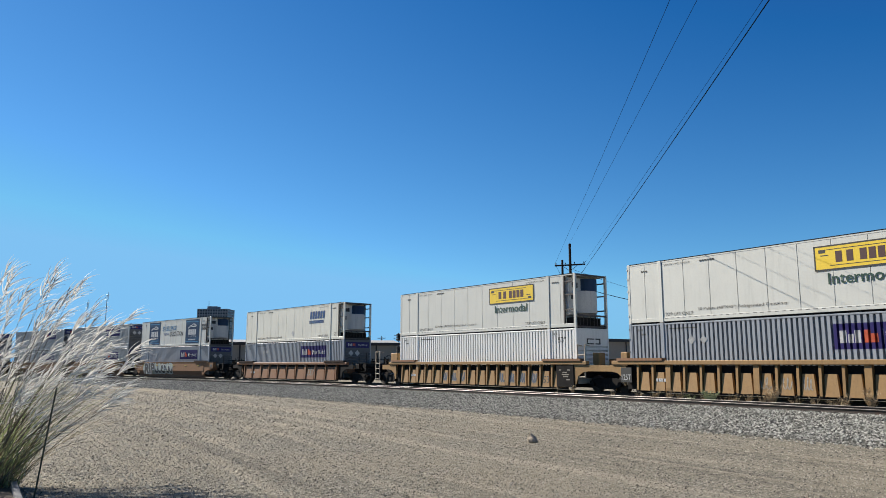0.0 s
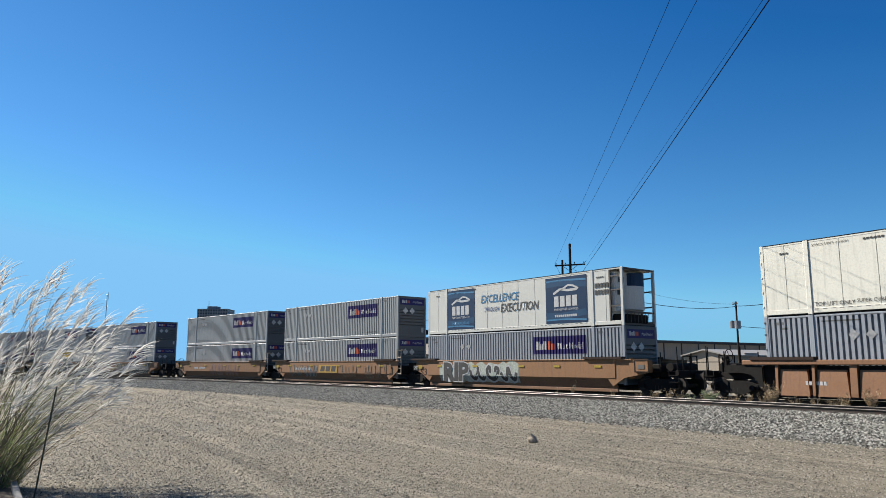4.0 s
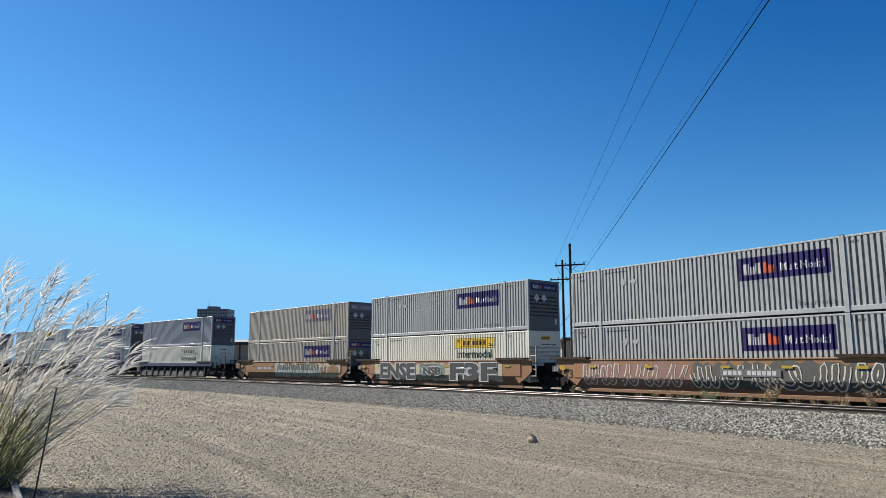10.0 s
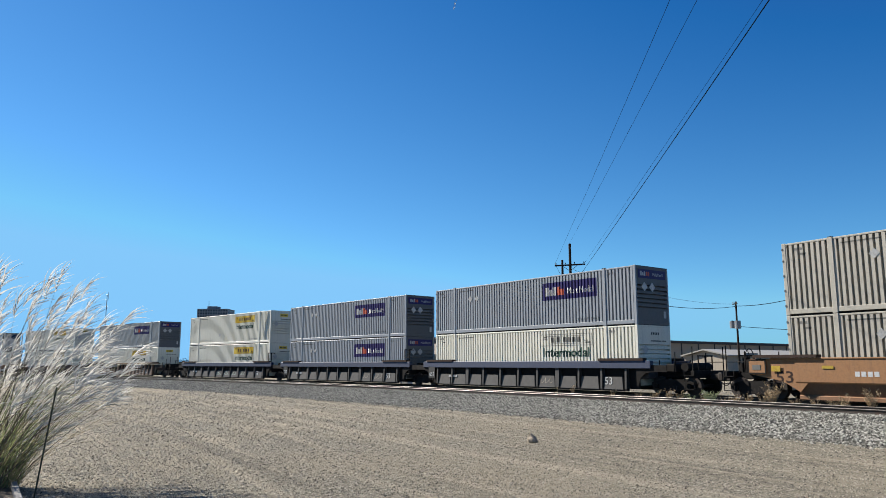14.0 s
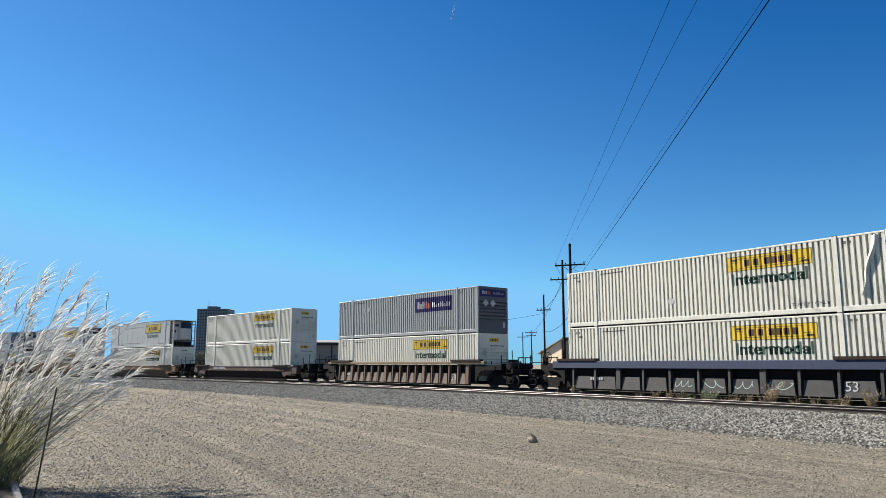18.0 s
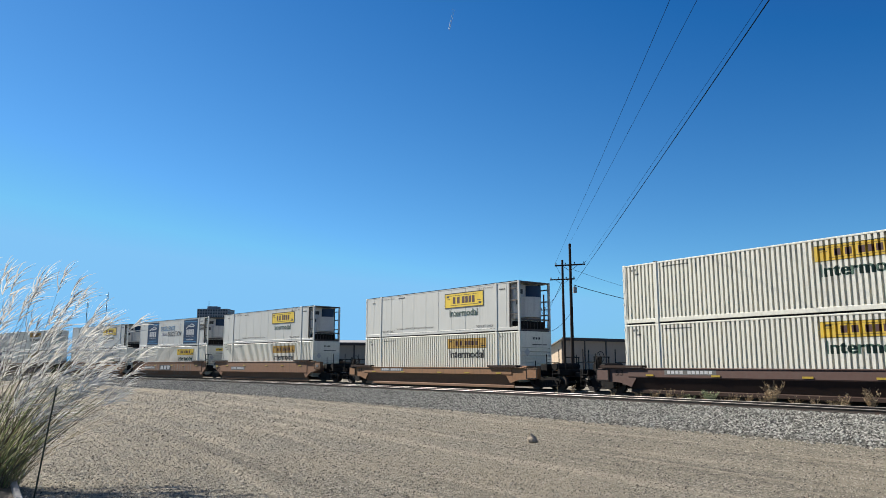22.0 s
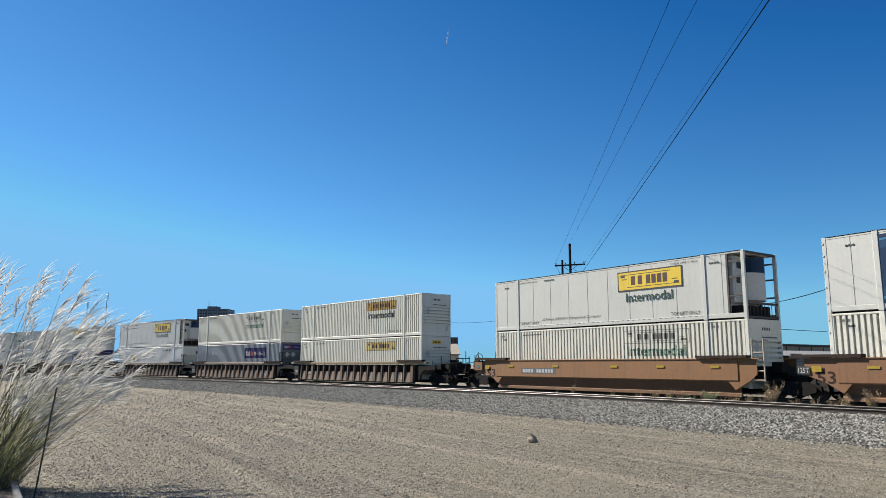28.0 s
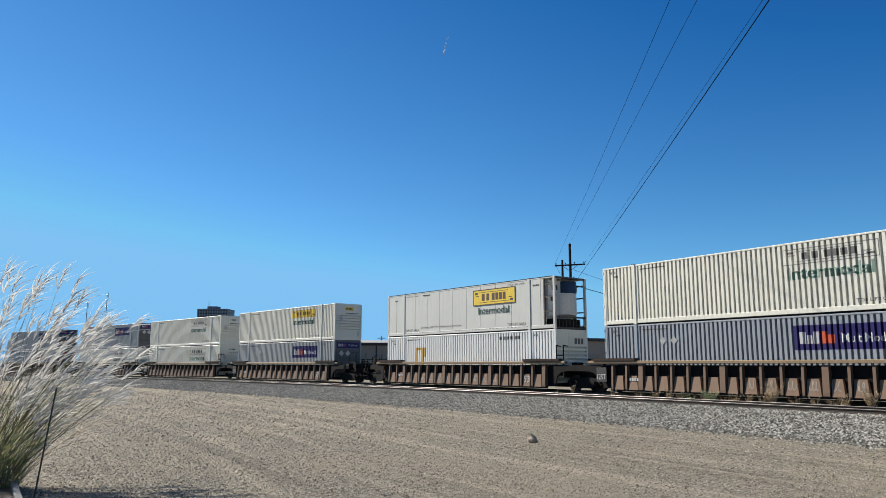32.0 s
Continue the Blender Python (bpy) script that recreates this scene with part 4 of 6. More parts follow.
def steel_container(label, paint_side, paint_end, livery):
    box = thing("shipping_container", label, "container", "containers on the train")
    hx = LONG / 2
    for mirror in (False, True):
        sh = Shape()
        for a, b in ((-hx + 0.15, -6.19), (-6.0, 6.0), (6.19, hx - 0.15)):
            ribbed(sh, a, b, 0.23, TALL - 0.075, 0.0, mirror)
        part("side_wall", sh, paint_side, box)
    frame_parts(box, paint_side, paint_side)
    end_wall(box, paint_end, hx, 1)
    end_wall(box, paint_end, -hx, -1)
    livery(box)
    part("number_bar", bars([(-5.7, -4.3)], 2.60, 2.65), INK_PALE, box)
    part("size_mark", bars([(-7.4, -7.08)], 2.36, 2.44), INK_PALE, box)
    part("lettering", ribbed_lettering("TOP LIFT ONLY", 4.25, 0.36, 0.125, 1.5, INK_PALE), INK_PALE, box)
    for a, b in ((6.42, 6.52), (6.60, 6.70), (-7.55, -7.45), (-7.35, -7.25)):
        part("corner_mark", ribbed(Shape(), a, b, 2.56, 2.66, 0.006), INK_PALE, box)
    return box


PLACARD = plain("weathered_placard", (0.48, 0.49, 0.49), 0.6, 0, 0.5)


def parcel_livery(box, tone=PURPLE):
    """A purple panel with a white and orange word in blocks, the word beside it, and two hazard diamonds."""
    panel = part("logo_panel", bars([(1.72, 5.62)], 1.55, 2.50, 0.004), tone, box, "purple logo panel")
    x, z = 1.98, 1.78
    for a, b, h in ((0.0, 0.27, 0.46), (0.32, 0.52, 0.33), (0.56, 0.78, 0.46)):
        part("logo_block", ribbed(Shape(), x + a, x + b, z, z + h, 0.008), PALE, panel, "white logo block")
    for a, b, h in ((0.83, 1.08, 0.46), (1.12, 1.38, 0.33)):
        part("logo_block", ribbed(Shape(), x + a, x + b, z, z + h, 0.008), ORANGE, panel, "orange logo block")
    part("divider", bars([(3.48, 3.51)], 1.72, 2.26, 0.008), PALE, panel)
    part("lettering", ribbed_lettering("MultiModal", 3.62, 1.80, 0.34, 1.78, PALE, 0.008), PALE, panel)
    for x in (-4.52, -3.90):
        part("hazard_diamond", diamond(Shape(), x, 2.08, 0.20, -WIDE / 2 - 0.002), PLACARD, box, "white hazard diamond")
    hx = LONG / 2
    sign = part("end_panel", Shape().box(hx - 0.001, hx + 0.004, -1.08, 1.08, 2.28, 2.72), tone, box, "purple end panel")
    w = Shape()
    for i, (a, b) in enumerate(((-0.92, -0.80), (-0.76, -0.66), (-0.62, -0.52))):
        w.box(hx + 0.004, hx + 0.007, a, b, 2.40, 2.40 + (0.22, 0.17, 0.22)[i])
    part("logo_white", w, PALE, sign)
    w = Shape()
    for a, b in ((-0.46, -0.36), (-0.32, -0.22)):
        w.box(hx + 0.004, hx + 0.007, a, b, 2.40, 2.60)
    part("logo_orange", w, ORANGE, sign)
    me = lettering("MultiModal", 0.15, PALE, 0.85)
    t = part("lettering", me, PALE, sign)
    t.matrix_basis = pose(hx + 0.007, 0.05, 2.42, 0, 0, 90)
    for y in (-0.62, -0.02):
        d = Shape().add([(hx + 0.006, y - 0.24, 1.86), (hx + 0.006, y, 1.62), (hx + 0.006, y + 0.24, 1.86), (hx + 0.006, y, 2.10)], [(0, 1, 2, 3)])
        part("end_diamond", d, PALE, box, "white hazard diamond")


def scroll_sign(box, sign_mat, word_mat, inter_mat, panel=True, flat=False, z0=1.98, z1=2.60, x0=1.50, x1=5.20, zi=1.38, hi=0.50, xi=(1.70, 5.00)):
    """A sign panel with a scroll border and a name in blocks, and the word below it."""
    y = -WIDE / 2 - 0.004

    def patch(sh, a, b, c, d, lift):
        return sh.box(a, b, y - lift, y - lift + 0.004, c, d) if flat else ribbed(sh, a, b, c, d, lift)

    host = box
    if panel:
        host = part("sign_panel", patch(Shape(), x0, x1, z0, z1, 0.004), sign_mat, box, "yellow sign panel")
    edge = Shape()
    k = 0.055 if flat else 0.02
    for a, b, c, d in ((x0, x1, z0, z0 + k), (x0, x1, z1 - k, z1), (x0, x0 + k, z0, z1), (x1 - k, x1, z0, z1)):
        patch(edge, a, b, c, d, 0.007)
    w, h = x1 - x0, z1 - z0
    for a, b, c, d in ((0.16, 0.88, 0.17, 0.195), (0.12, 0.84, 0.81, 0.835), (0.05, 0.12, 0.70, 0.835), (0.88, 0.95, 0.17, 0.30), (0.07, 0.15, 0.58, 0.62), (0.85, 0.93, 0.38, 0.42)):
        patch(edge, x0 + a * w, x0 + b * w, z0 + c * h, z0 + d * h, 0.007)
    part("sign_border", edge, word_mat, host)
    zc, hh = z0 + h * 0.29, h * 0.44
    for a in (0.22, 0.33, 0.46, 0.545, 0.63, 0.715):
        ww = 0.066 * w
        s = x0 + a * w
        part("name_block", patch(Shape(), s, s + ww, zc, zc + hh, 0.007), NAME_INK if word_mat is INK else word_mat, host)
    if inter_mat is None:
        return
    if flat:
        t = part("lettering", lettering("Intermodal", hi, inter_mat, xi[1] - xi[0], bold=0.012), inter_mat, box)
        t.matrix_basis = pose(xi[0], y - 0.004, zi)
    else:
        part("lettering", ribbed_lettering("Intermodal", xi[0], zi, hi, xi[1] - xi[0], inter_mat), inter_mat, box)


def end_sign(box, mat):
    hx = LONG / 2
    s = part("end_panel", Shape().box(hx - 0.001, hx + 0.004, -0.35, 0.45, 2.36, 2.62), mat, box)
    sh = Shape()
    for i in range(5):
        sh.box(hx + 0.004, hx + 0.007, -0.26 + i * 0.13, -0.26 + i * 0.13 + 0.085, 2.42, 2.55)
    part("name_blocks", sh, INK, s)
    d = Shape()
    d.add([(hx + 0.006, -0.98, 1.70), (hx + 0.006, -0.74, 1.46), (hx + 0.006, -0.5, 1.70), (hx + 0.006, -0.74, 1.94)], [(0, 1, 2, 3)])
    part("end_diamond", d, PALE, box)
    b = Shape()
    for a, c in ((-0.3, 0.5), (0.55, 0.9)):
        b.box(hx + 0.001, hx + 0.006, a, c, 2.10, 2.16)
    part("small_lettering", b, INK_PALE, box)


def scroll_livery(box):
    scroll_sign(box, YELLOW, INK, GREEN)
    end_sign(box, YELLOW)
    d = Shape()
    diamond(d, -1.45, 0.95, 0.2, -WIDE / 2 - 0.002)
    part("hazard_diamond", d, PALE, box, "white hazard diamond")


PALE_GOLD = paint("pale_worn_gold_panel", (0.98, 0.76, 0.28), 0.5, grime=0.4, streak=0.5)


def gold_livery(box):
    scroll_sign(box, PALE_GOLD, INK, None)
    end_sign(box, YELLOW)


def faded_livery(box):
    scroll_sign(box, GOLD, INK_PALE, GREEN_PALE, panel=False)
    end_sign(box, CREAM)


def worn_livery(box):
    scroll_sign(box, GOLD, INK_PALE, GREEN, panel=False)
    end_sign(box, CREAM)


def white_livery(box):
    part("lettering", ribbed_lettering("53'", 6.75, 2.15, 0.3, 0.5, INK_PALE), INK_PALE, box)
    hx = LONG / 2
    m = Shape()
    for a, b, c, d in ((-0.5, 0.1, 2.30, 2.36), (-0.5, -0.42, 2.05, 2.36), (-0.5, 0.1, 2.05, 2.11), (0.2, 0.6, 2.30, 2.36), (0.5, 0.6, 2.05, 2.36), (0.2, 0.6, 2.05, 2.11)):
        m.box(hx + 0.001, hx + 0.006, a, b, c, d)
    part("end_mark", m, INK, box, "black mark in blocks")
    d = Shape()
    d.add([(hx + 0.006, -0.75, 0.95), (hx + 0.006, -0.52, 0.70), (hx + 0.006, -0.29, 0.95), (hx + 0.006, -0.52, 1.2)], [(0, 1, 2, 3)])
    part("end_diamond", d, PALE, box)


def carrier_livery(box):
    w = Shape()
    for a, b, c, d in ((-4.7, -4.55, 0.9, 2.1), (-4.55, -4.1, 1.95, 2.1), (-4.0, -3.85, 0.9, 2.1), (-3.85, -3.6, 1.5, 2.1)):
        ribbed(w, a, b, c, d, 0.006)
    part("logo_blocks", w, GOLD, box, "faded brown logo in blocks")
    part("number_bars", bars(word_bars(3.6, 5.4, 6), 2.42, 2.60), INK_PALE, box)
    hx = LONG / 2
    e = Shape()
    for i in range(3):
        e.box(hx + 0.001, hx + 0.006, 0.2 + i * 0.26, 0.4 + i * 0.26, 2.1, 2.42)
    part("end_mark", e, INK_PALE, box)


FRAME_DARK = paint("dark_rusty_frame", (0.10, 0.085, 0.075), 0.6, rust=0.4)


def reefer_container(label, livery, tone):
    """A smooth-sided refrigerated container with its cooling unit behind an open frame at the front."""
    box = thing("refrigerated_container", label, "container", "containers on the train")
    hx, hy = LONG / 2, WIDE / 2
    body_end = hx - 0.85
    frame_parts(box, tone, tone)
    for sy in (-1, 1):
        w = Shape()
        xs = [-hx + 0.15, -7.0, -6.19, -6.0, -4.8, -3.45, -2.1, -0.75, 0.6, 1.95, 3.3, 4.65, 6.0, 6.19, 7.0, body_end]
        edge = []
        for a, b in zip(xs, xs[1:]):
            edge += [(a, 0.034), (a + 0.016, 0.010), (b - 0.016, 0.010), (b, 0.034)]
        k = len(edge)
        w.add([(x, sy * (hy - d_), 0.16) for x, d_ in edge] + [(x, sy * (hy - d_), TALL - 0.075) for x, d_ in edge], [(i, i + 1, k + i + 1, k + i) if sy < 0 else (i + 1, i, k + i, k + i + 1) for i in range(k - 1)])
        part("side_wall", w, tone, box)
        rail = Shape()
        for i in range(38):
            x = -5.9 + i * 0.318
            y = sy * (hy + 0.002)
            rail.box(x, x + 0.16, min(y, y - sy * 0.01), max(y, y - sy * 0.01), 0.185, 0.208)
        part("vent_slots", rail, INK_PALE, box)
        # added black strip draws the line of shade in the gap over the top rail
        part("roof_edge", Shape().box(-hx + 0.16, hx - 0.16, min(sy * (hy + 0.004), sy * (hy - 0.03)), max(sy * (hy + 0.004), sy * (hy - 0.03)), TALL - 0.018, TALL + 0.010), STEEL, box, "dark strip for the shaded gap along the roof")
    # cooling unit in its recess
    unit = part("cooling_unit", Shape().bevel_box(body_end - 0.05, body_end + 0.22, -1.12, 1.12, 0.70, 2.76, 0.04), UNIT, box, "dirty white cooling unit")

    def bulge(y0, y1, z0, z1, deep, n=12):
        """A cowl that swells outwards between y0 and y1."""
        out = [(body_end + 0.22 + deep * math.sin(math.pi * i / n) ** 0.6, y0 + (y1 - y0) * i / n) for i in range(n + 1)]
        k = n + 1
        vs = [(x, y, z0) for x, y in out] + [(x, y, z1) for x, y in out]
        return Shape().add(vs, [(i, i + 1, k + i + 1, k + i) for i in range(n)] + [tuple(range(k))[::-1], tuple(range(k, 2 * k))])

    part("fan_cowl", bulge(-0.55, 1.05, 0.82, 2.02, 0.50), UNIT, unit)
    part("black_grille", bulge(-0.15, 1.05, 2.03, 2.70, 0.44), NAVY, unit, "dark blue upper cowl")
    part("hatch", Shape().bevel_box(body_end + 0.22, body_end + 0.24, -0.85, -0.40, 2.20, 2.48, 0.005), BLACK, unit)
    part("panel_door", Shape().bevel_box(body_end + 0.22, body_end + 0.25, -1.05, -0.62, 0.85, 2.05, 0.008), UNIT, unit)
    part("vent", Shape().bevel_box(body_end + 0.25, body_end + 0.27, -0.98, -0.70, 1.55, 1.85, 0.005), BLACK, unit)
    for i in range(9):
        yy = -1.12 + i * 0.28
        part("fence_bar", Shape().tube((hx - 0.12, yy, 0.06), (hx - 0.12, yy, 0.62), 0.014, 6), FRAME_DARK, box)
    low = Shape().bevel_box(body_end - 0.05, body_end + 0.55, -1.05, 1.05, 0.16, 0.58, 0.03)
    part("machinery", low, STEEL, box, "dark compressor machinery")
    part("bulkhead", Shape().box(body_end - 0.06, body_end - 0.01, -hy + 0.06, hy - 0.06, 0.16, TALL - 0.06), tone, box)
    fr = Shape()
    for sy in (-1, 1):
        y = sy * (hy - 0.05)
        for z in (0.95, 1.75, 2.45):
            fr.box(body_end, hx - 0.1, y - 0.035, y + 0.035, z, z + 0.07)
        fr.box(body_end - 0.02, body_end + 0.06, y - 0.045, y + 0.045, 0.1, TALL - 0.05)
    for z in (0.02, 0.62, TALL - 0.1):
        fr.box(hx - 0.1, hx - 0.02, -hy + 0.1, hy - 0.1, z, z + 0.09)
    part("guard_frame", fr, FRAME_DARK, box, "dark rusty guard frame")
    end_wall(box, tone, -hx, -1)
    sm = Shape()
    y = -hy - 0.001
    for x0, n, z in ((-3.9, 6, 2.62), (-7.2, 3, 2.45), (6.4, 4, 2.45)):
        for a, b in word_bars(x0, x0 + n * 0.13, n):
            sm.box(a, b, y - 0.003, y, z, z + 0.075)
    part("small_lettering", sm, INK, box)
    for x in (-5.9, 4.3):
        t = part("lettering", lettering("TOP LIFT ONLY", 0.15, INK, 1.55, bold=0.008), INK, box)
        t.matrix_basis = pose(x, y - 0.003, 0.30)
        t = part("lettering", lettering("STACK LIMIT 3 HIGH", 0.085, INK, 1.4), INK, box)
        t.matrix_basis = pose(x + (0.05 if x < 0 else 0.1), y - 0.003, 2.63)
    livery(box)
    return box


def reefer_scroll(box):
    scroll_sign(box, YELLOW, INK, GREEN, flat=True, z0=1.62, z1=2.58, x0=1.27, x1=5.00, zi=1.08, hi=0.44, xi=(1.75, 4.45))
    t = part("lettering", lettering("30 Pallets (48\"X40\") Refrigerated Container", 0.17, INK, 4.2), INK, box)
    t.matrix_basis = pose(-4.1, -WIDE / 2 - 0.005, 0.42)


def reefer_panels(box):
    y = -WIDE / 2 - 0.004
    for x0, x1 in ((-6.0, -3.3), (2.8, 5.75)):
        p = part("logo_panel", Shape().box(x0, x1, y - 0.002, y + 0.004, 0.26, 2.74), NAVY, box, "dark blue logo panel")
        c = (x0 + x1) / 2
        for z, bend, wd, tone in ((2.30, 0.22, 0.30, SWIRL), (0.75, -0.20, 0.34, SWIRL), (2.52, 0.08, 0.10, CYAN), (0.42, 0.10, 0.09, CYAN)):
            sw = Shape().band([(x0 + 0.04 + (x1 - x0 - 0.08) * k / 12, z + bend * math.sin(math.pi * k / 12 + 0.6) * 0.5) for k in range(13)], wd, y - 0.0035, 0.0)
            part("swirl", sw, tone, p, "lighter blue swirl")
        b = Shape()
        for i in range(4):
            b.box(c - 0.85 + i * 0.44, c - 0.52 + i * 0.44, y - 0.006, y - 0.002, 1.15, 1.72)
        b.ribbon([(c - 0.9, 1.85), (c - 0.4, 2.10), (c + 0.1, 2.00), (c + 0.8, 2.02)], 0.13, y - 0.006)
        b.ribbon([(c - 0.3, 2.05), (c + 0.2, 2.28), (c + 0.55, 2.22), (c + 0.9, 2.05)], 0.10, y - 0.006)
        part("logo_blocks", b, PALE, p)
        t = part("lettering", lettering("TRANSPORT SERVICES", 0.12, PALE, 1.75), PALE, p)
        t.matrix_basis = pose(c - 0.87, y - 0.006, 0.94)
        if x0 < 0:
            t = part("lettering", lettering("INTERMODAL", 0.18, CYAN, 1.75, bold=0.01), CYAN, p)
            t.matrix_basis = pose(c - 0.87, y - 0.006, 0.55)
        else:
            w = Shape()
            for a, bb in word_bars(c - 0.8, c + 0.8, 11):
                w.box(a, bb, y - 0.006, y - 0.002, 0.60, 0.72)
            part("small_lettering", w, PALE, p)
    for body, x, z, h, w, mt in (("EXCELLENCE", -2.68, 1.75, 0.48, 3.35, CYAN), ("THROUGH", -2.38, 1.22, 0.26, 1.35, BLUE), ("EXECUTION", -0.90, 1.12, 0.50, 3.15, INK)):
        t = part("lettering", lettering(body, h, mt, w, 0.2, 0.012), mt, box)
        t.matrix_basis = pose(x, y - 0.003, z)
    n = Shape()
    for z in (1.95, 1.60):
        for a, b in word_bars(6.3, 7.25, 5):
            n.box(a, b, y - 0.004, y, z, z + 0.24)
    part("number_bars", n, INK, box)


def reefer_bluebar(box):
    y = -WIDE / 2 - 0.004
    n = Shape()
    for i in range(6):
        x = 3.05 + i * 0.38
        n.add([(x, y, 1.78), (x + 0.27, y, 1.78), (x + 0.37, y, 2.38), (x + 0.10, y, 2.38)], [(0, 1, 2, 3)])
    part("name_blocks", n, BLUE, box, "dark blue name in blocks")
    st = Shape()
    for z in (1.42, 1.50, 1.58):
        st.add([(2.95, y, z), (5.15, y, z), (5.18, y, z + 0.06), (2.98, y, z + 0.06)], [(0, 1, 2, 3)])
    part("stripes", st, BLUE, box)
    d = Shape()
    diamond(d, 0.4, 0.7, 0.24, y)
    part("hazard_diamond", d, PALE, box)
    t = part("lettering", lettering("53'", 0.26, INK, 0.42), INK, box)
    t.matrix_basis = pose(7.0 - 0.35, y - 0.002, 0.32)
    t = part("lettering", lettering("SUPER CUBE REEFER CONTAINER", 0.14, INK, 2.9), INK, box)
    t.matrix_basis = pose(-4.3, y - 0.002, 0.34)


GOLDEN = paint("golden_sign_panel", (1.0, 0.66, 0.06), 0.5, grime=0.3, streak=0.5)
MODELS = {
    "parcel": steel_container("grey ribbed steel container with purple panel, stacked on the train", GREY, GREY_END_SHADED, parcel_livery),
    "slate": steel_container("slate-grey ribbed container with purple panel, on the train", SLATE, GREY_END_SHADED, parcel_livery),
    "dusty": steel_container("dusty tan-grey ribbed container with purple panel, on the train", GREY_TAN, GREY_END_SHADED, lambda box: parcel_livery(box, PURPLE_PALE)),
    "tan": steel_container("dusty tan-grey ribbed container, its purple panel still bright", GREY_TAN, GREY_END_SHADED, parcel_livery),
    "scroll": steel_container("cream ribbed container with yellow sign and green lettering", CREAM, CREAM, scroll_livery),
    "golden": steel_container("cream ribbed container with a worn golden sign panel", CREAM, CREAM, lambda box: (scroll_sign(box, GOLDEN, INK, GREEN), end_sign(box, YELLOW))),
    "gold": steel_container("cream ribbed container with a pale worn gold sign", CREAM, CREAM, gold_livery),
    "amber": steel_container("cream ribbed container with a faded amber sign panel", CREAM, CREAM, lambda box: (scroll_sign(box, GOLD, INK, INK), end_sign(box, CREAM))),
    "faded": steel_container("cream ribbed container with a faded outline sign", CREAM, CREAM, faded_livery),
    "worn": steel_container("cream ribbed container with worn green lettering", CREAM, CREAM, worn_livery),
    "white": steel_container("white ribbed container with a small black end mark", WHITE, WHITE, white_livery),
    "carrier": steel_container("white ribbed container with faded brown logo blocks", WHITE, CREAM, carrier_livery),
    "reefer": reefer_container("white smooth refrigerated container with yellow sign panel", reefer_scroll, REEFER),
    "panels": reefer_container("white refrigerated container with dark blue logo panels", reefer_panels, REEFER),
    "bluebar": reefer_container("white refrigerated container with slanted blue name", reefer_bluebar, CREAM),
}
STACKS = ("reefer slate", "reefer white", "bluebar slate", "panels slate", "parcel parcel", "parcel parcel", "parcel parcel", "parcel scroll", "dusty tan",
          "slate worn", "slate slate", "scroll scroll", "parcel scroll", "golden golden", "reefer amber", "reefer amber", "panels scroll", "reefer faded",
          "amber gold", "faded slate", "reefer carrier", "scroll parcel", "faded faded", "parcel worn", "parcel parcel")
FLOOR_Z = RAIL_Z + 0.40
used = set()
for i, stack in enumerate(STACKS):
    for level, kind in enumerate(reversed(stack.split())):
        if kind in used:
            ob = copy_thing(MODELS[kind], Matrix())
        else:
            ob = MODELS[kind]
            used.add(kind)
        if i == 11 and level == 1:
            torn = Shape()
            steps = [(7.62 - 0.62 * u + 0.05 * math.sin(9 * u), 2.74 - 2.15 * u, 0.20 - 0.12 * u) for u in [k / 8 for k in range(9)]]
            for x, z, w in steps:
                torn.v += [(x - w, SIDE_Y + 0.01, z), (x - 0.03, SIDE_Y - 0.09 + 0.02 * math.cos(5 * z), z + 0.03), (x + 0.05, SIDE_Y + 0.02, z)]
            torn.f += [(3 * k + j, 3 * k + 1 + j, 3 * k + 4 + j, 3 * k + 3 + j) for k in range(8) for j in (0, 1)]
            part("crease", torn, CREAM, ob, "buckled crease in the side wall")
        MOVERS.append((ob, LOADS[i] - LONG / 2, 8.0, FLOOR_Z + level * (TALL + 0.012)))

# ---- well cars ----
WHEELSET, TURNING = [], []


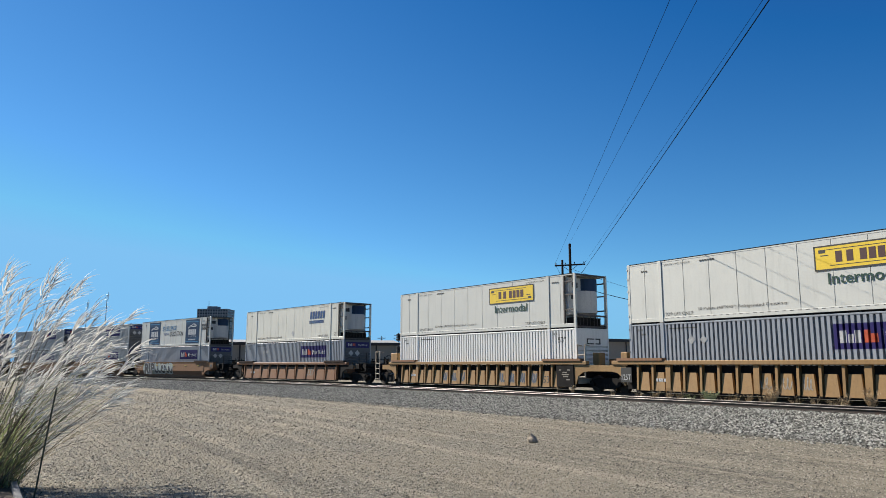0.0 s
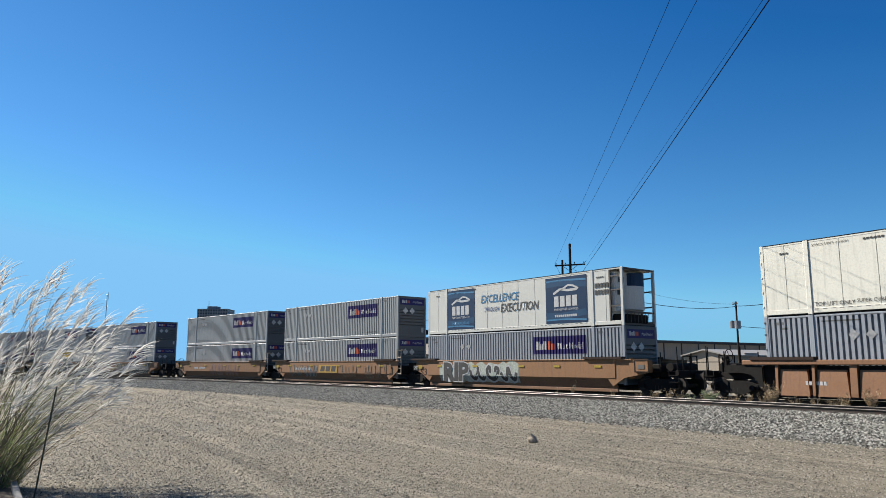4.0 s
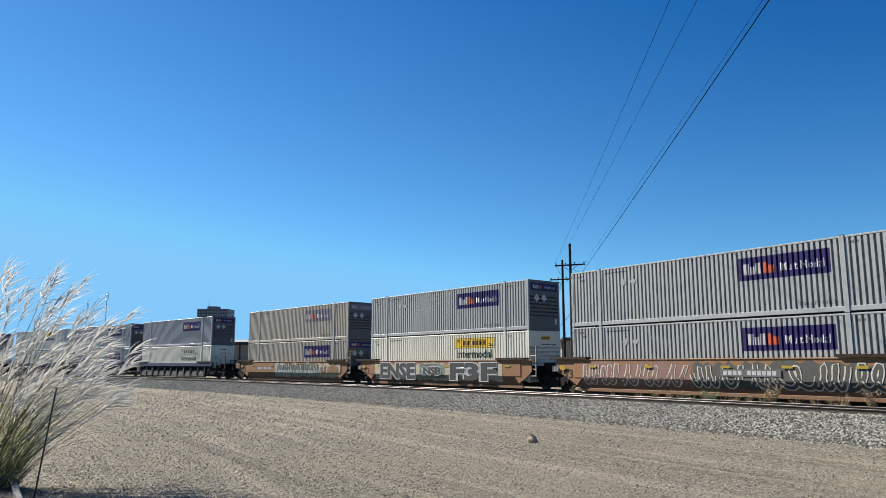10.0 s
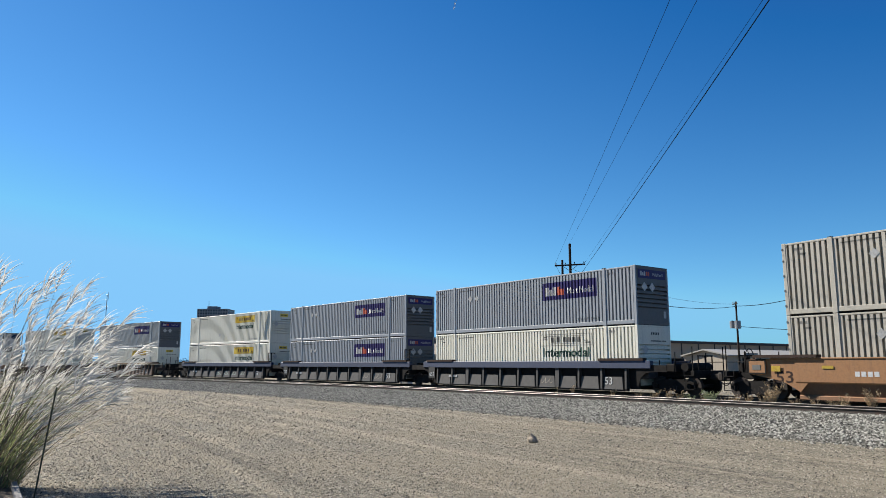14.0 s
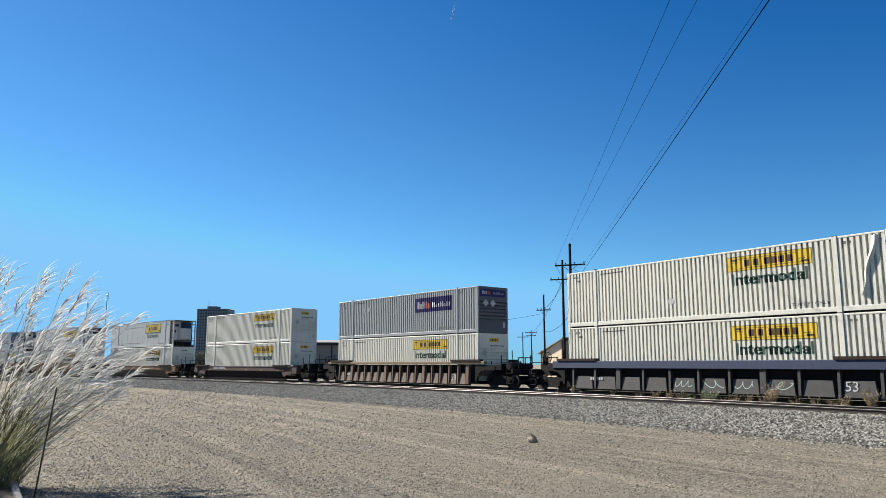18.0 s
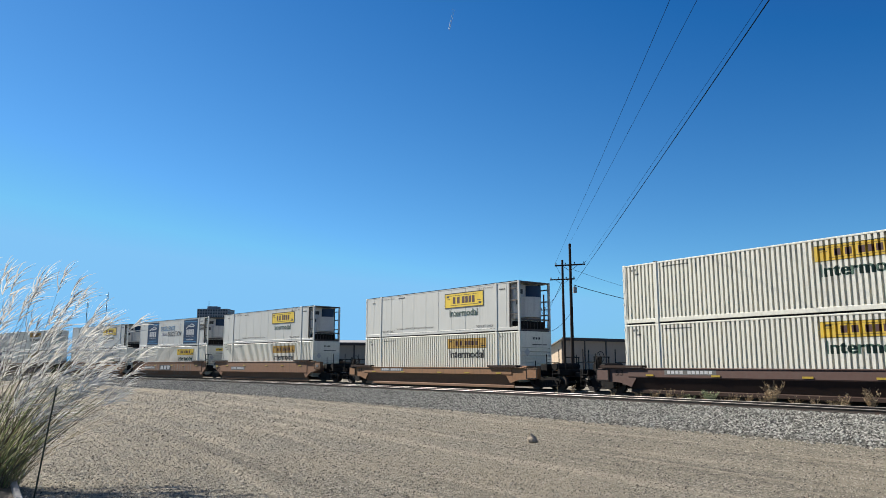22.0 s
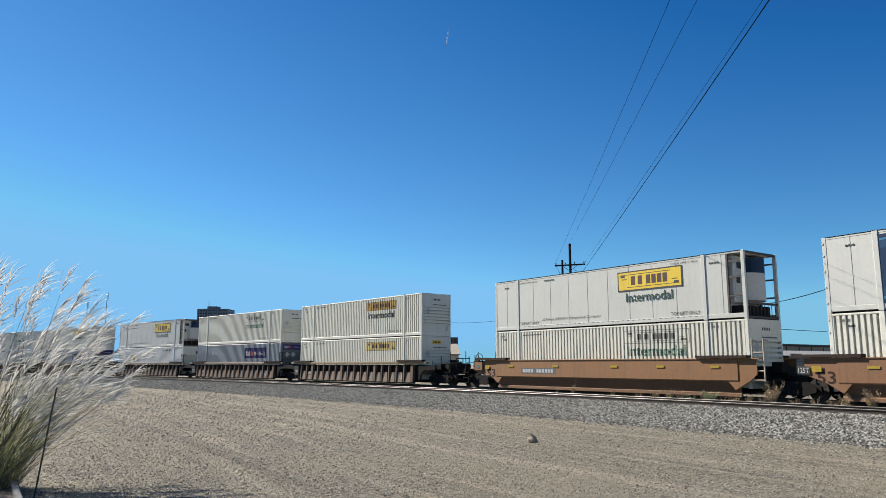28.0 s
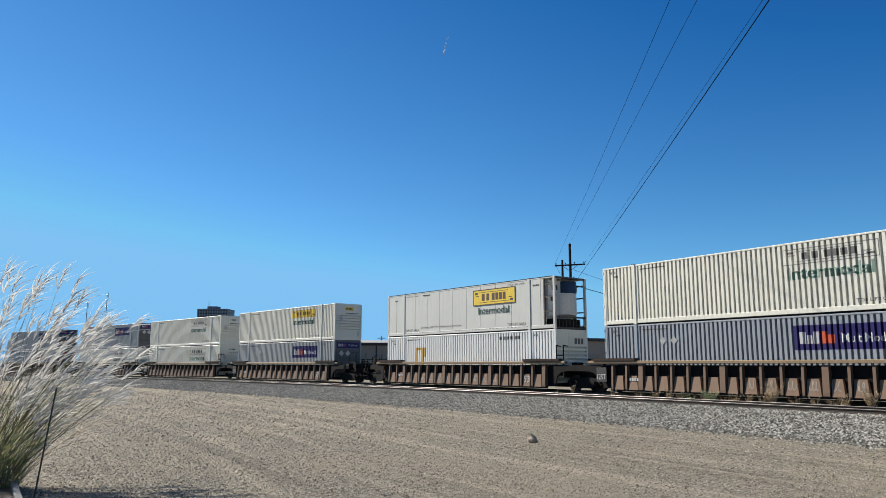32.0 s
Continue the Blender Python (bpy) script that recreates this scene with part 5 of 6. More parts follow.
def truck(car, x):
    """A two-axle truck: cast side frames, bolster, springs, bearing caps and wheels."""
    sf = Shape()
    for sy in (-1, 1):
        y0, y1 = sorted((sy * 0.93, sy * 1.07))
        sf.prism_y([(x - 1.15, 0.36), (x - 1.15, 0.56), (x - 0.55, 0.72), (x + 0.55, 0.72), (x + 1.15, 0.56), (x + 1.15, 0.36), (x + 0.98, 0.36), (x + 0.5, 0.18), (x - 0.5, 0.18), (x - 0.98, 0.36)], y0, y1)
    sf.bevel_box(x - 0.2, x + 0.2, -1.0, 1.0, 0.38, 0.66, 0.02)
    tr = part("truck", sf, STEEL, car, "black cast-steel truck")
    for sx in (-1, 1):
        ax = x + sx * 0.89
        if not WHEELSET:
            wh = Shape()
            for sy in (-1, 1):
                y = sy * 0.753
                wh.tube((0, y - 0.065, 0), (0, y + 0.065, 0), 0.42, 20)
                wh.tube((0, y - sy * 0.065, 0), (0, y - sy * 0.095, 0), 0.445, 20)
                wh.tube((0, y + sy * 0.065, 0), (0, y + sy * 0.12, 0), 0.12, 10)
                for k in range(6):
                    c, s = math.cos(math.tau * k / 6), math.sin(math.tau * k / 6)
                    wh.tube((0.28 * c, y + sy * 0.06, 0.28 * s), (0.28 * c, y + sy * 0.075, 0.28 * s), 0.05, 6)
            wh.tube((0, -1.05, 0), (0, 1.05, 0), 0.085, 10)
            WHEELSET.append(wh.mesh("wheelset", WHEEL))
        w_ = part("wheelset", WHEELSET[0], WHEEL, tr)
        w_.matrix_basis = pose(ax, 0, 0.42)
        TURNING.append((w_, ax))
        for sy in (-1, 1):
            part("bearing_cap", Shape().tube((ax, sy * 1.05, 0.42), (ax, sy * 1.16, 0.42), 0.12, 10), STEEL, tr)
    sp = Shape()
    for sy in (-1, 1):
        for dx in (-0.18, 0.0, 0.18):
            sp.tube((x + dx, sy * 1.0, 0.24), (x + dx, sy * 1.0, 0.42), 0.075, 8)
    part("springs", sp, WHEEL, tr)


def ladder(car, x, y, mat, z0=0.35, z1=2.15, w=0.42):
    sh = Shape()
    for dx in (0, w):
        sh.tube((x + dx, y, z0), (x + dx, y, z1), 0.034, 6)
    for i in range(4):
        z = z0 + 0.06 + i * 0.37
        sh.tube((x, y, z), (x + w, y, z), 0.03, 6)
    sh.tube((x, y, z1), (x, y + 0.35, z1 - 0.05), 0.03, 6)
    sh.tube((x + w, y, z1), (x + w, y + 0.35, z1 - 0.05), 0.03, 6)
    part("ladder", sh, mat, car)


def sprayed(car, seed, x0, x1, z0, z1, y_at, count, width, edge, fill=None, label="sprayed graffiti"):
    """Sprayed coils from x0 to x1 that spell nothing: each a broad stroke of the edge colour with a narrower one of the fill on it, laid on the plate by y_at(z)."""
    rng = random.Random(seed)
    w, h = (x1 - x0) / count, z1 - z0
    for i in range(count):
        turns, phase, slant = rng.choice((1.5, 2.0, 2.5)), rng.uniform(0, math.tau), rng.uniform(-0.35, 0.45)
        loop = rng.uniform(0.10, 0.34) / turns
        pts = []
        for k in range(int(14 * turns) + 1):
            u = k / int(14 * turns)
            a = math.tau * turns * u + phase
            swell = 0.80 + 0.20 * math.sin(2.3 * a + 1.7 * phase)
            z = 0.5 + 0.5 * math.sin(a) * (swell if math.sin(a) > 0 else 1.0)
            pts.append((x0 + w * (i + 0.1 + 0.8 * u + loop * math.cos(a) + slant * (z - 0.5) * 0.5), z0 + width / 2 + (h - width) * min(max(z, 0.0), 1.0)))
        host = car
        for material, k, lift in ((edge, 1.0, 0.003), (fill, 0.55, 0.008)):
            if material:
                sh = Shape().band(pts, width * k, 0.0)
                sh.v = [(a, y_at(c) + b - lift, c) for a, b, c in sh.v]
                host = part("graffiti" if host is car else "fill", sh, material, host, label if host is car else "")


def cloud(x0, x1, z0, z1, y, seed):
    """A sprayed patch with an uneven outline."""
    rng = random.Random(seed)
    n = int((x1 - x0) / 0.25)
    top = [(x0 + (x1 - x0) * i / n, z1 - rng.uniform(0, 0.22) * (z1 - z0)) for i in range(n + 1)]
    low = [(x0 + (x1 - x0) * i / n, z0 + rng.uniform(0, 0.12) * (z1 - z0)) for i in range(n + 1)]
    cut = 0.74
    rows = [[(a[0], a[1]), (a[0], cut), (b[0], b[1])] for a, b in zip(low, top)]
    sh = Shape()
    sh.add([(x, y(z) - 0.002, z) for r in rows for x, z in r], [(3 * i + j, 3 * i + 3 + j, 3 * i + 4 + j, 3 * i + 1 + j) for i in range(n) for j in (0, 1)])
    return sh


def end_gear(car, mat, sx, coupled, deck=True):
    """What stands past the end of the well: deck over the truck, crossing step, guide ledge, rails, coupler."""
    e = sx * (LONG / 2)
    x_out = e + sx * (3.05 if coupled else 1.2)
    a, b = sorted((e + sx * 0.12, x_out))
    part("end_deck", Shape().bevel_box(a, b, -0.55, 0.55, 0.78, 1.05, 0.02), STEEL, car)
    a2, b2 = sorted((e + sx * 0.10, e + sx * 0.55))
    # uncoupled ends go black instead of car paint, for the shaded void between platforms
    part("bulkhead", Shape().bevel_box(a2, b2, -1.30, 1.30, 0.72, 1.32, 0.03), mat if coupled else STEEL, car)
    if coupled:
        part("end_sill", Shape().bevel_box(min(x_out, x_out - sx * 0.22), max(x_out, x_out - sx * 0.22), -1.3, 1.3, 0.80, 1.12, 0.02), STEEL, car)
        c = Shape().bevel_box(min(x_out, x_out + sx * 0.62), max(x_out, x_out + sx * 0.62), -0.13, 0.13, 0.72, 0.98, 0.03)
        c.bevel_box(min(x_out + sx * 0.42, x_out + sx * 0.66), max(x_out + sx * 0.42, x_out + sx * 0.66), -0.2, 0.2, 0.66, 1.04, 0.04)
        part("coupler", c, WHEEL, car)
        for y in (-1.22, 1.22):
            for dx in (0.15, 1.05, 1.9):
                x = x_out - sx * dx
                part("handrail_post", Shape().tube((x, y, 1.05), (x, y, 2.2 if dx < 0.5 else 1.95 if dx < 1.5 else 1.6), 0.026, 6), STEEL, car)
            part("handrail", Shape().tube((x_out - sx * 0.15, y, 1.5), (x_out - sx * 1.05, y, 1.5), 0.018, 6), STEEL, car)
        st = Shape()
        for z in (0.28, 0.58, 0.88):
            xa, xb = sorted((x_out - sx * 0.05, x_out - sx * 0.55))
            st.box(xa, xb, -1.36, -1.12, z, z + 0.03)
        for dx in (0.05, 0.55):
            st.tube((x_out - sx * dx, -1.3, 0.28), (x_out - sx * dx, -1.3, 1.12), 0.02, 6)
        part("step", st, STEEL, car)
        tank = Shape().tube((x_out - sx * 0.75, -0.95, 1.27), (x_out - sx * 0.75, 0.95, 1.27), 0.2, 12)
        part("air_tank", tank, STEEL, car)
        vb = Shape().bevel_box(min(x_out - sx * 1.6, x_out - sx * 1.15), max(x_out - sx * 1.6, x_out - sx * 1.15), -1.15, -0.6, 1.05, 1.42, 0.03)
        part("valve_box", vb, STEEL, car)
        cr = Shape()
        for y in (-0.55, 0.0, 0.55):
            cr.tube((x_out - sx * 0.3, y, 1.05), (x_out - sx * 0.3, y, 1.78), 0.03, 6)
        cr.tube((x_out - sx * 0.3, -0.6, 1.78), (x_out - sx * 0.3, 0.6, 1.78), 0.03, 6)
        part("crossover_rail", cr, STEEL, car)
        if mat is TAN_CAR and sx < 0:
            ladder(car, x_out + 0.25, -1.42, RUNG, 0.30, 2.30, 0.5)
            part("locker", Shape().bevel_box(e - 1.15, e - 0.35, -1.25, -0.55, 1.62, 2.18, 0.03), mat, car, "tan steel locker on the deck")
            part("locker_stand", Shape().bevel_box(e - 1.05, e - 0.45, -1.2, -0.4, 1.0, 1.62, 0.02), STEEL, car)
        ho = Shape()
        pts = [(x_out + sx * (0.05 + 0.14 * k), 0.45, 0.80 - 0.35 * math.sin(math.pi * k / 5)) for k in range(6)]
        for p, q in zip(pts, pts[1:]):
            ho.tube(p, q, 0.022, 6)
        part("air_hose", ho, BLACK, car)
    else:
        w = Shape().bevel_box(min(e + sx * 0.5, e + sx * 1.5), max(e + sx * 0.5, e + sx * 1.5), -0.42, 0.42, 0.70, 0.95, 0.03)
        part("connector", w, STEEL, car)
        gx = sorted((e + sx * 0.62, e + sx * 1.05))
        part("guide_box", Shape().bevel_box(gx[0], gx[1], -0.75, -0.25, 1.05, 2.0 if mat is TAN_CAR else 1.5, 0.03), mat if mat is TAN_CAR else STEEL, car)
        if sx > 0:
            ladder(car, e + 0.25, -1.5, RUNG if mat in (ORANGE_CAR, TAN_CAR) else STEEL, 0.70, 2.40, 0.5)


def brake_stand(car, sx, mat):
    x = sx * (LONG / 2 + 2.2)
    sh = Shape().bevel_box(x - 0.12, x + 0.12, -0.95, -0.72, 1.05, 1.75, 0.02)
    n = 14
    for i in range(n):
        p = [(x - sx * 0.16, -0.83 + 0.27 * math.cos(math.tau * k / n), 1.78 + 0.27 * math.sin(math.tau * k / n)) for k in (i, i + 1)]
        sh.tube(p[0], p[1], 0.018, 6)
    for i in range(3):
        t = math.tau * i / 3
        sh.tube((x - sx * 0.16, -0.83, 1.78), (x - sx * 0.16, -0.83 + 0.27 * math.cos(t), 1.78 + 0.27 * math.sin(t)), 0.014, 6)
    part("brake_wheel", sh, STEEL, car)


def plates(car, y, ends, top, brk, field, at):
    low = top < 1.4
    if low or field:
        part("number_plate", Shape().box(at - 0.15, at + 2.55, y - 0.003, y, 0.93 if low else 0.90, 1.16 if low else 1.20), INK_PALE, car, "dark painted number field")
    bars_ = Shape()
    for a, b in word_bars(at, at + 0.90, 4, 0.25) + word_bars(at + 1.10, at + 2.40, 6, 0.25):
        bars_.box(a, b, y - 0.006, y - 0.003, 0.98 if low else 0.96, 1.12 if low else 1.14)
    part("number_bars", bars_, PALE, car, "white car number in bars")
    for x in (-6.6, -3.1, 0.9, 3.6, 6.4):
        part("reflector", Shape().box(x, x + 0.44, y - 0.024, y - 0.018, brk + 0.03 if low else 1.24, brk + 0.11 if low else 1.35), REFLECT, car, "yellow reflector strip")
    if not low:
        part("reflector", Shape().box(-8.66, -8.28, y - 0.024, y - 0.018, 1.12, 1.34), REFLECT, car, "yellow reflector square")
    t = part("lettering", lettering("53", 0.28 if low else 0.46, LEDGE, 0.5 if low else 0.72, bold=0.01), LEDGE, car)
    t.matrix_basis = pose(-8.5, -1.560, 0.86 if low else 0.68)
    if ends:
        p = part("data_plate", Shape().box(-9.25, -8.75, y - 0.012, y - 0.008, 1.02, 1.32), INK, car, "black plate with white figures")
        t = part("lettering", lettering("125T", 0.2, PALE, 0.42), PALE, p)
        t.matrix_basis = pose(-9.2, y - 0.014, 1.07)


def smooth_car(label, mat, front, back, art, top=1.62, brk=0.74, inset=0.25, field=False, at=-5.4):
    """A well car with smooth sides: upper plate, inset lower plate, sloped ends, guide ledges."""
    car = thing("well_car", label, "freight car", "cars of the train")
    hx = LONG / 2
    low_side = top < 1.4
    for sy in (-1, 1):
        y0 = 1.58
        o = [(y0, top), (y0, brk), (y0 - 0.02, brk - 0.05), (y0 - 0.05, brk - 0.05), (y0 - 0.05, brk + 0.02), (y0 - 0.03, top)]
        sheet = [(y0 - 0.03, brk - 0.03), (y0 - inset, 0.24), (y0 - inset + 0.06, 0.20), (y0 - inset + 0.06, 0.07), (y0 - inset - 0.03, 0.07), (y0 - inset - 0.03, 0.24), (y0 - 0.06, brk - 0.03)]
        # darker colour than the upper plate adds its shade; maroon cars get near-black
        part("lower_sheet", Shape().prism_x([(sy * y, z) for y, z in (sheet if sy < 0 else sheet[::-1])], -hx + 0.4, hx - 0.4), LEDGE if mat is MAROON_CAR else GRIMY_SHADED, car, "lower plate coloured dark for grime and shade")
        sh = Shape().prism_x([(sy * y, z) for y, z in (o if sy < 0 else o[::-1])], -hx + 0.4, hx - 0.4)
        part("side_sill", sh, mat, car)
        for sx in (-1, 1):
            out = hx + (1.55 if (front if sx > 0 else back) else 0.45 if sx > 0 else 0.9)
            up = [(sx * (hx - 0.4), top), (sx * out, top), (sx * out, top - 0.62), (sx * (hx + 0.15), min(0.75, top - 0.66)), (sx * (hx - 0.55), 0.34), (sx * (hx - 0.9), brk - 0.02), (sx * (hx - 1.3), brk)]
            y_a, y_b = sorted((sy * 1.555, sy * 1.525))
            part("end_plate", Shape().prism_y(up, y_a, y_b), mat, car)
            la, lb = sorted((sx * 5.75, sx * 8.15)) if sx > 0 else sorted((sx * 6.75, sx * 9.4))
            ya, yb = sorted((sy * 1.32, sy * 1.68))
            part("guide_ledge", Shape().prism_x([(ya, top + 0.04), (yb, top + 0.04), (yb, top + 0.15), (ya, top + 0.15)], la, lb), LEDGE, car, "dark guide ledge")
        part("top_flange", Shape().bevel_box(-hx - 0.6, hx + 0.6, min(sy * 1.32, sy * 1.61), max(sy * 1.32, sy * 1.61), top - 0.02, top + 0.035, 0.01), mat, car)
    part("well_floor", Shape().box(-hx, hx, -1.25, 1.25, 0.24, 0.30), STEEL, car)
    for sx, cp in ((1, front), (-1, back)):
        end_gear(car, mat, sx, cp)
        if cp:
            a, b = sorted((sx * (hx + 0.80), sx * (hx + 1.62)))
            box_ = part("bracket_box", Shape().bevel_box(a, b, -1.62, -1.30, top - 0.60, top - 0.02, 0.02), mat, car)
            rim = Shape().box(a, b, -1.628, -1.62, top - 0.60, top - 0.55).box(a, b, -1.628, -1.62, top - 0.07, top - 0.02)
            rim.box(a, a + 0.05, -1.628, -1.62, top - 0.55, top - 0.07).box(b - 0.05, b, -1.628, -1.62, top - 0.55, top - 0.07)
            part("rim", rim, STEEL, box_, "black painted rim")
            if not low_side:
                part("tag", Shape().box(a + 0.22, a + 0.58, -1.632, -1.62, top - 0.44, top - 0.24), INK_PALE, box_, "small dark tag")
    if back:
        brake_stand(car, -1, mat)
    plates(car, -1.612 if at > 0 else -1.58, not back, top, brk, field or mat is BROWN_CAR, at)

    def plate(z):
        return -1.585 + (max(brk - z, 0.0) / (brk - 0.24)) * (inset - 0.03)

    for k, (m_, seed, a, b, c, d, n, w) in enumerate(art):
        if n == 0:
            part("graffiti", cloud(a, b, c, d, plate, seed), m_, car, "sprayed background patch")
        else:
            sprayed(car, seed, a, b, c, d, lambda z, k=k: plate(z) - 0.003 * k, n, w, *m_)
    truck(car, -hx - 1.72)
    if front:
        truck(car, hx + 1.72)
    return car


def ribbed_car(label, mat, front, back, art, chord_mat=None, pitch=0.87, deep=1.38, panel_mat=None, panel_top=1.04):
    """A well car with upright stakes outside: top chord, inset side sheet, stakes, bottom chord and raised truck ends."""
    car = thing("well_car", label, "freight car", "cars of the train")
    hx = LONG / 2
    chord_mat = chord_mat or mat
    for sy in (-1, 1):
        ya, yb = sorted((sy * 1.34, sy * 1.60))
        part("top_chord", Shape().bevel_box(-hx - 0.9, hx + 0.9, ya, yb, deep, 1.57, 0.02), chord_mat, car)
        yc, yd = sorted((sy * 1.31, sy * 1.345))
        # sheet is black rather than car paint: shade under the chord as colour
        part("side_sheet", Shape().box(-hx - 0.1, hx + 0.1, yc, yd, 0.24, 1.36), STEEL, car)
        ye, yf = sorted((sy * 1.36, sy * 1.50))
        part("bottom_chord", Shape().bevel_box(-hx + 0.5, hx - 0.5, ye, yf, 0.12, 0.26, 0.02), STEEL, car)
        n = int((LONG - 0.7) / pitch)
        for i in range(n + 1):
            x = -n * pitch / 2 + i * pitch
            half = 0.13 if i % 5 == 2 else 0.055
            st = Shape().prism_x([(sy * 1.345, 0.22), (sy * 1.57, 0.22), (sy * 1.575, 0.34), (sy * 1.53, 1.38), (sy * 1.345, 1.38)], x - half, x + half)
            part("stake", st, mat, car)
            if i < n:
                xa, xb = x + half + 0.05, x + pitch - 0.19
                zt = panel_top
                pn = Shape().add([(xa, sy * 1.545, 0.20), (xb, sy * 1.545, 0.20), (xb - 0.10, sy * 1.46, zt), (xa + 0.02, sy * 1.46, zt), (xa, sy * 1.35, 0.20), (xb, sy * 1.35, 0.20), (xb - 0.10, sy * 1.35, zt), (xa + 0.02, sy * 1.35, zt)],
                                 [(0, 1, 2, 3), (5, 4, 7, 6), (3, 2, 6, 7), (1, 0, 4, 5), (4, 0, 3, 7), (1, 5, 6, 2)])
                part("side_panel", pn, panel_mat or mat, car)
        for sx in (-1, 1):
            la, lb = sorted((sx * 5.9, sx * 8.6))
            y1, y2 = sorted((sy * 1.33, sy * 1.64))
            part("guide_ledge", Shape().prism_x([(y1, 1.57), (y2, 1.57), (y2, 1.69), (y1, 1.69)], la, lb), BROWN_CAR if mat is TAN_CAR else LEDGE, car)
            out = sx * (hx + 1.75)
            y3, y4 = sorted((sy * 1.50, sy * 1.54))
            arch = [(sx * (hx + 0.05), 1.36), (sx * (hx + 0.05), 0.40), (sx * (hx + 0.16), 0.40), (sx * (hx + 0.30), 0.78), (sx * (hx + 0.58), 0.98), (sx * (hx + 0.95), 1.05), (out, 1.05), (out, 1.36)]
            part("truck_arch", Shape().prism_y(arch, y3, y4), mat if mat is TAN_CAR else STEEL, car)
    part("well_floor", Shape().box(-hx, hx, -1.25, 1.25, 0.28, 0.34), STEEL, car)
    for sx, cp in ((1, front), (-1, back)):
        end_gear(car, mat, sx, cp)
    if back:
        brake_stand(car, -1, mat)
    ink = INK if mat is TAN_CAR else PALE
    if mat is not BROWN_CAR:
        t = part("lettering", lettering("53", 0.36, ink, 0.46), ink, car)
        cell = int((hx - 1.95 + n * pitch / 2) / pitch)
        t.matrix_basis = pose(cell * pitch - n * pitch / 2 + 0.19, -1.526, 0.42, -5.5)
    if mat is TAN_CAR:
        pl = part("data_plate", Shape().bevel_box(hx - 1.2, hx + 0.02, -1.575, -1.36, 0.22, 1.36, 0.02), STEEL, car, "black end panel with white figures")
        fig = Shape()
        for a_, b_, c_ in ((-1.0, -0.85, 1.08), (-0.4, -0.22, 1.08), (-0.75, -0.45, 0.95), (-0.8, -0.3, 0.84), (-0.7, -0.35, 0.74), (-0.5, -0.25, 0.58)):
            fig.box(hx + a_, hx + b_, -1.58, -1.577, c_, c_ + 0.055)
        part("figures", fig, CHALK, pl)
    if not back:
        pl = part("data_plate", Shape().box(hx * -1 - 0.3, -hx + 0.35, -1.60, -1.585, 0.55, 1.25), INK, car, "black plate with white figures")
        t = part("lettering", lettering("125T", 0.26, PALE, 0.55), PALE, pl)
        t.matrix_basis = pose(-hx - 0.25, -1.604, 0.66)
    nb = Shape()
    for a, b in word_bars(-6.35, -5.5, 6):
        nb.box(a, b, -1.51, -1.49, 0.62, 0.76)
    part("number_bars", nb, PALE, car)
    for m_, seed, a, b, c, d, n, w in art:
        for i in range(int((LONG - 0.7) / pitch)):
            x = -int((LONG - 0.7) / pitch) * pitch / 2 + i * pitch
            if a <= x <= b:
                sprayed(car, seed + i, x + 0.17, x + pitch - 0.28, max(c, 0.30), min(d, panel_top - 0.04), lambda z: -1.545 + (z - 0.20) / (panel_top - 0.20) * 0.085, n, w, *m_, label="small sprayed tag")
    truck(car, -hx - 1.72)
    if front:
        truck(car, hx + 1.72)
    return car


DUST_CHORD = paint("rusty_tan_chord_paint", (0.36, 0.25, 0.14), 0.75, grime=0.5, rust=0.4)
DUST_PANEL = paint("dusty_side_panel_paint", (0.31, 0.22, 0.155), 0.8, grime=0.6, streak=0.7, rust=0.25, dirt=(0.16, 0.115, 0.085))
DARK_PANEL = paint("brown_side_panel_paint", (0.29, 0.185, 0.12), 0.8, grime=0.6, streak=0.7, rust=0.3, dirt=(0.13, 0.085, 0.06))
GREY_BLACK = paint("charcoal_car_paint", (0.065, 0.064, 0.063), 0.7, grime=0.4, dirt=(0.14, 0.12, 0.10))
GROUPS = ((0, 1), (2,), (3, 4, 5), (6, 7, 8), (9, 10, 11), (12,), (13,), (14,), (15, 16, 17), (18, 19, 20), (21, 22, 23), (24,))
PINK = plain("pink_spray_paint", (0.40, 0.23, 0.20), 0.6)
STEELBLUE = plain("dark_blue_spray_paint", (0.06, 0.075, 0.12), 0.6)
MINT = plain("mint_spray_paint", (0.45, 0.58, 0.50), 0.6)
STYLE = {0: "tan", 1: "tan", 2: "darktan", 3: "smooth", 4: "smooth", 5: "smooth", 6: "smooth", 7: "smooth", 8: "smooth", 9: "blue", 10: "blue", 11: "blue", 12: "dusty",
         13: "low", 14: "lowbrown", 15: "smooth", 16: "smooth", 17: "smooth", 18: "dark", 19: "dark", 20: "dark", 21: "dark", 22: "dark", 23: "dark", 24: "dark"}
OLIVE = plain("olive_grey_spray_paint", (0.10, 0.10, 0.085), 0.7, 0, 0.4)
ROSE = plain("rusty_pink_spray_paint", (0.36, 0.19, 0.14), 0.7, 0, 0.4)
MINT_PALE = plain("pale_mint_spray_paint", (0.60, 0.66, 0.56), 0.7, 0, 0.5)
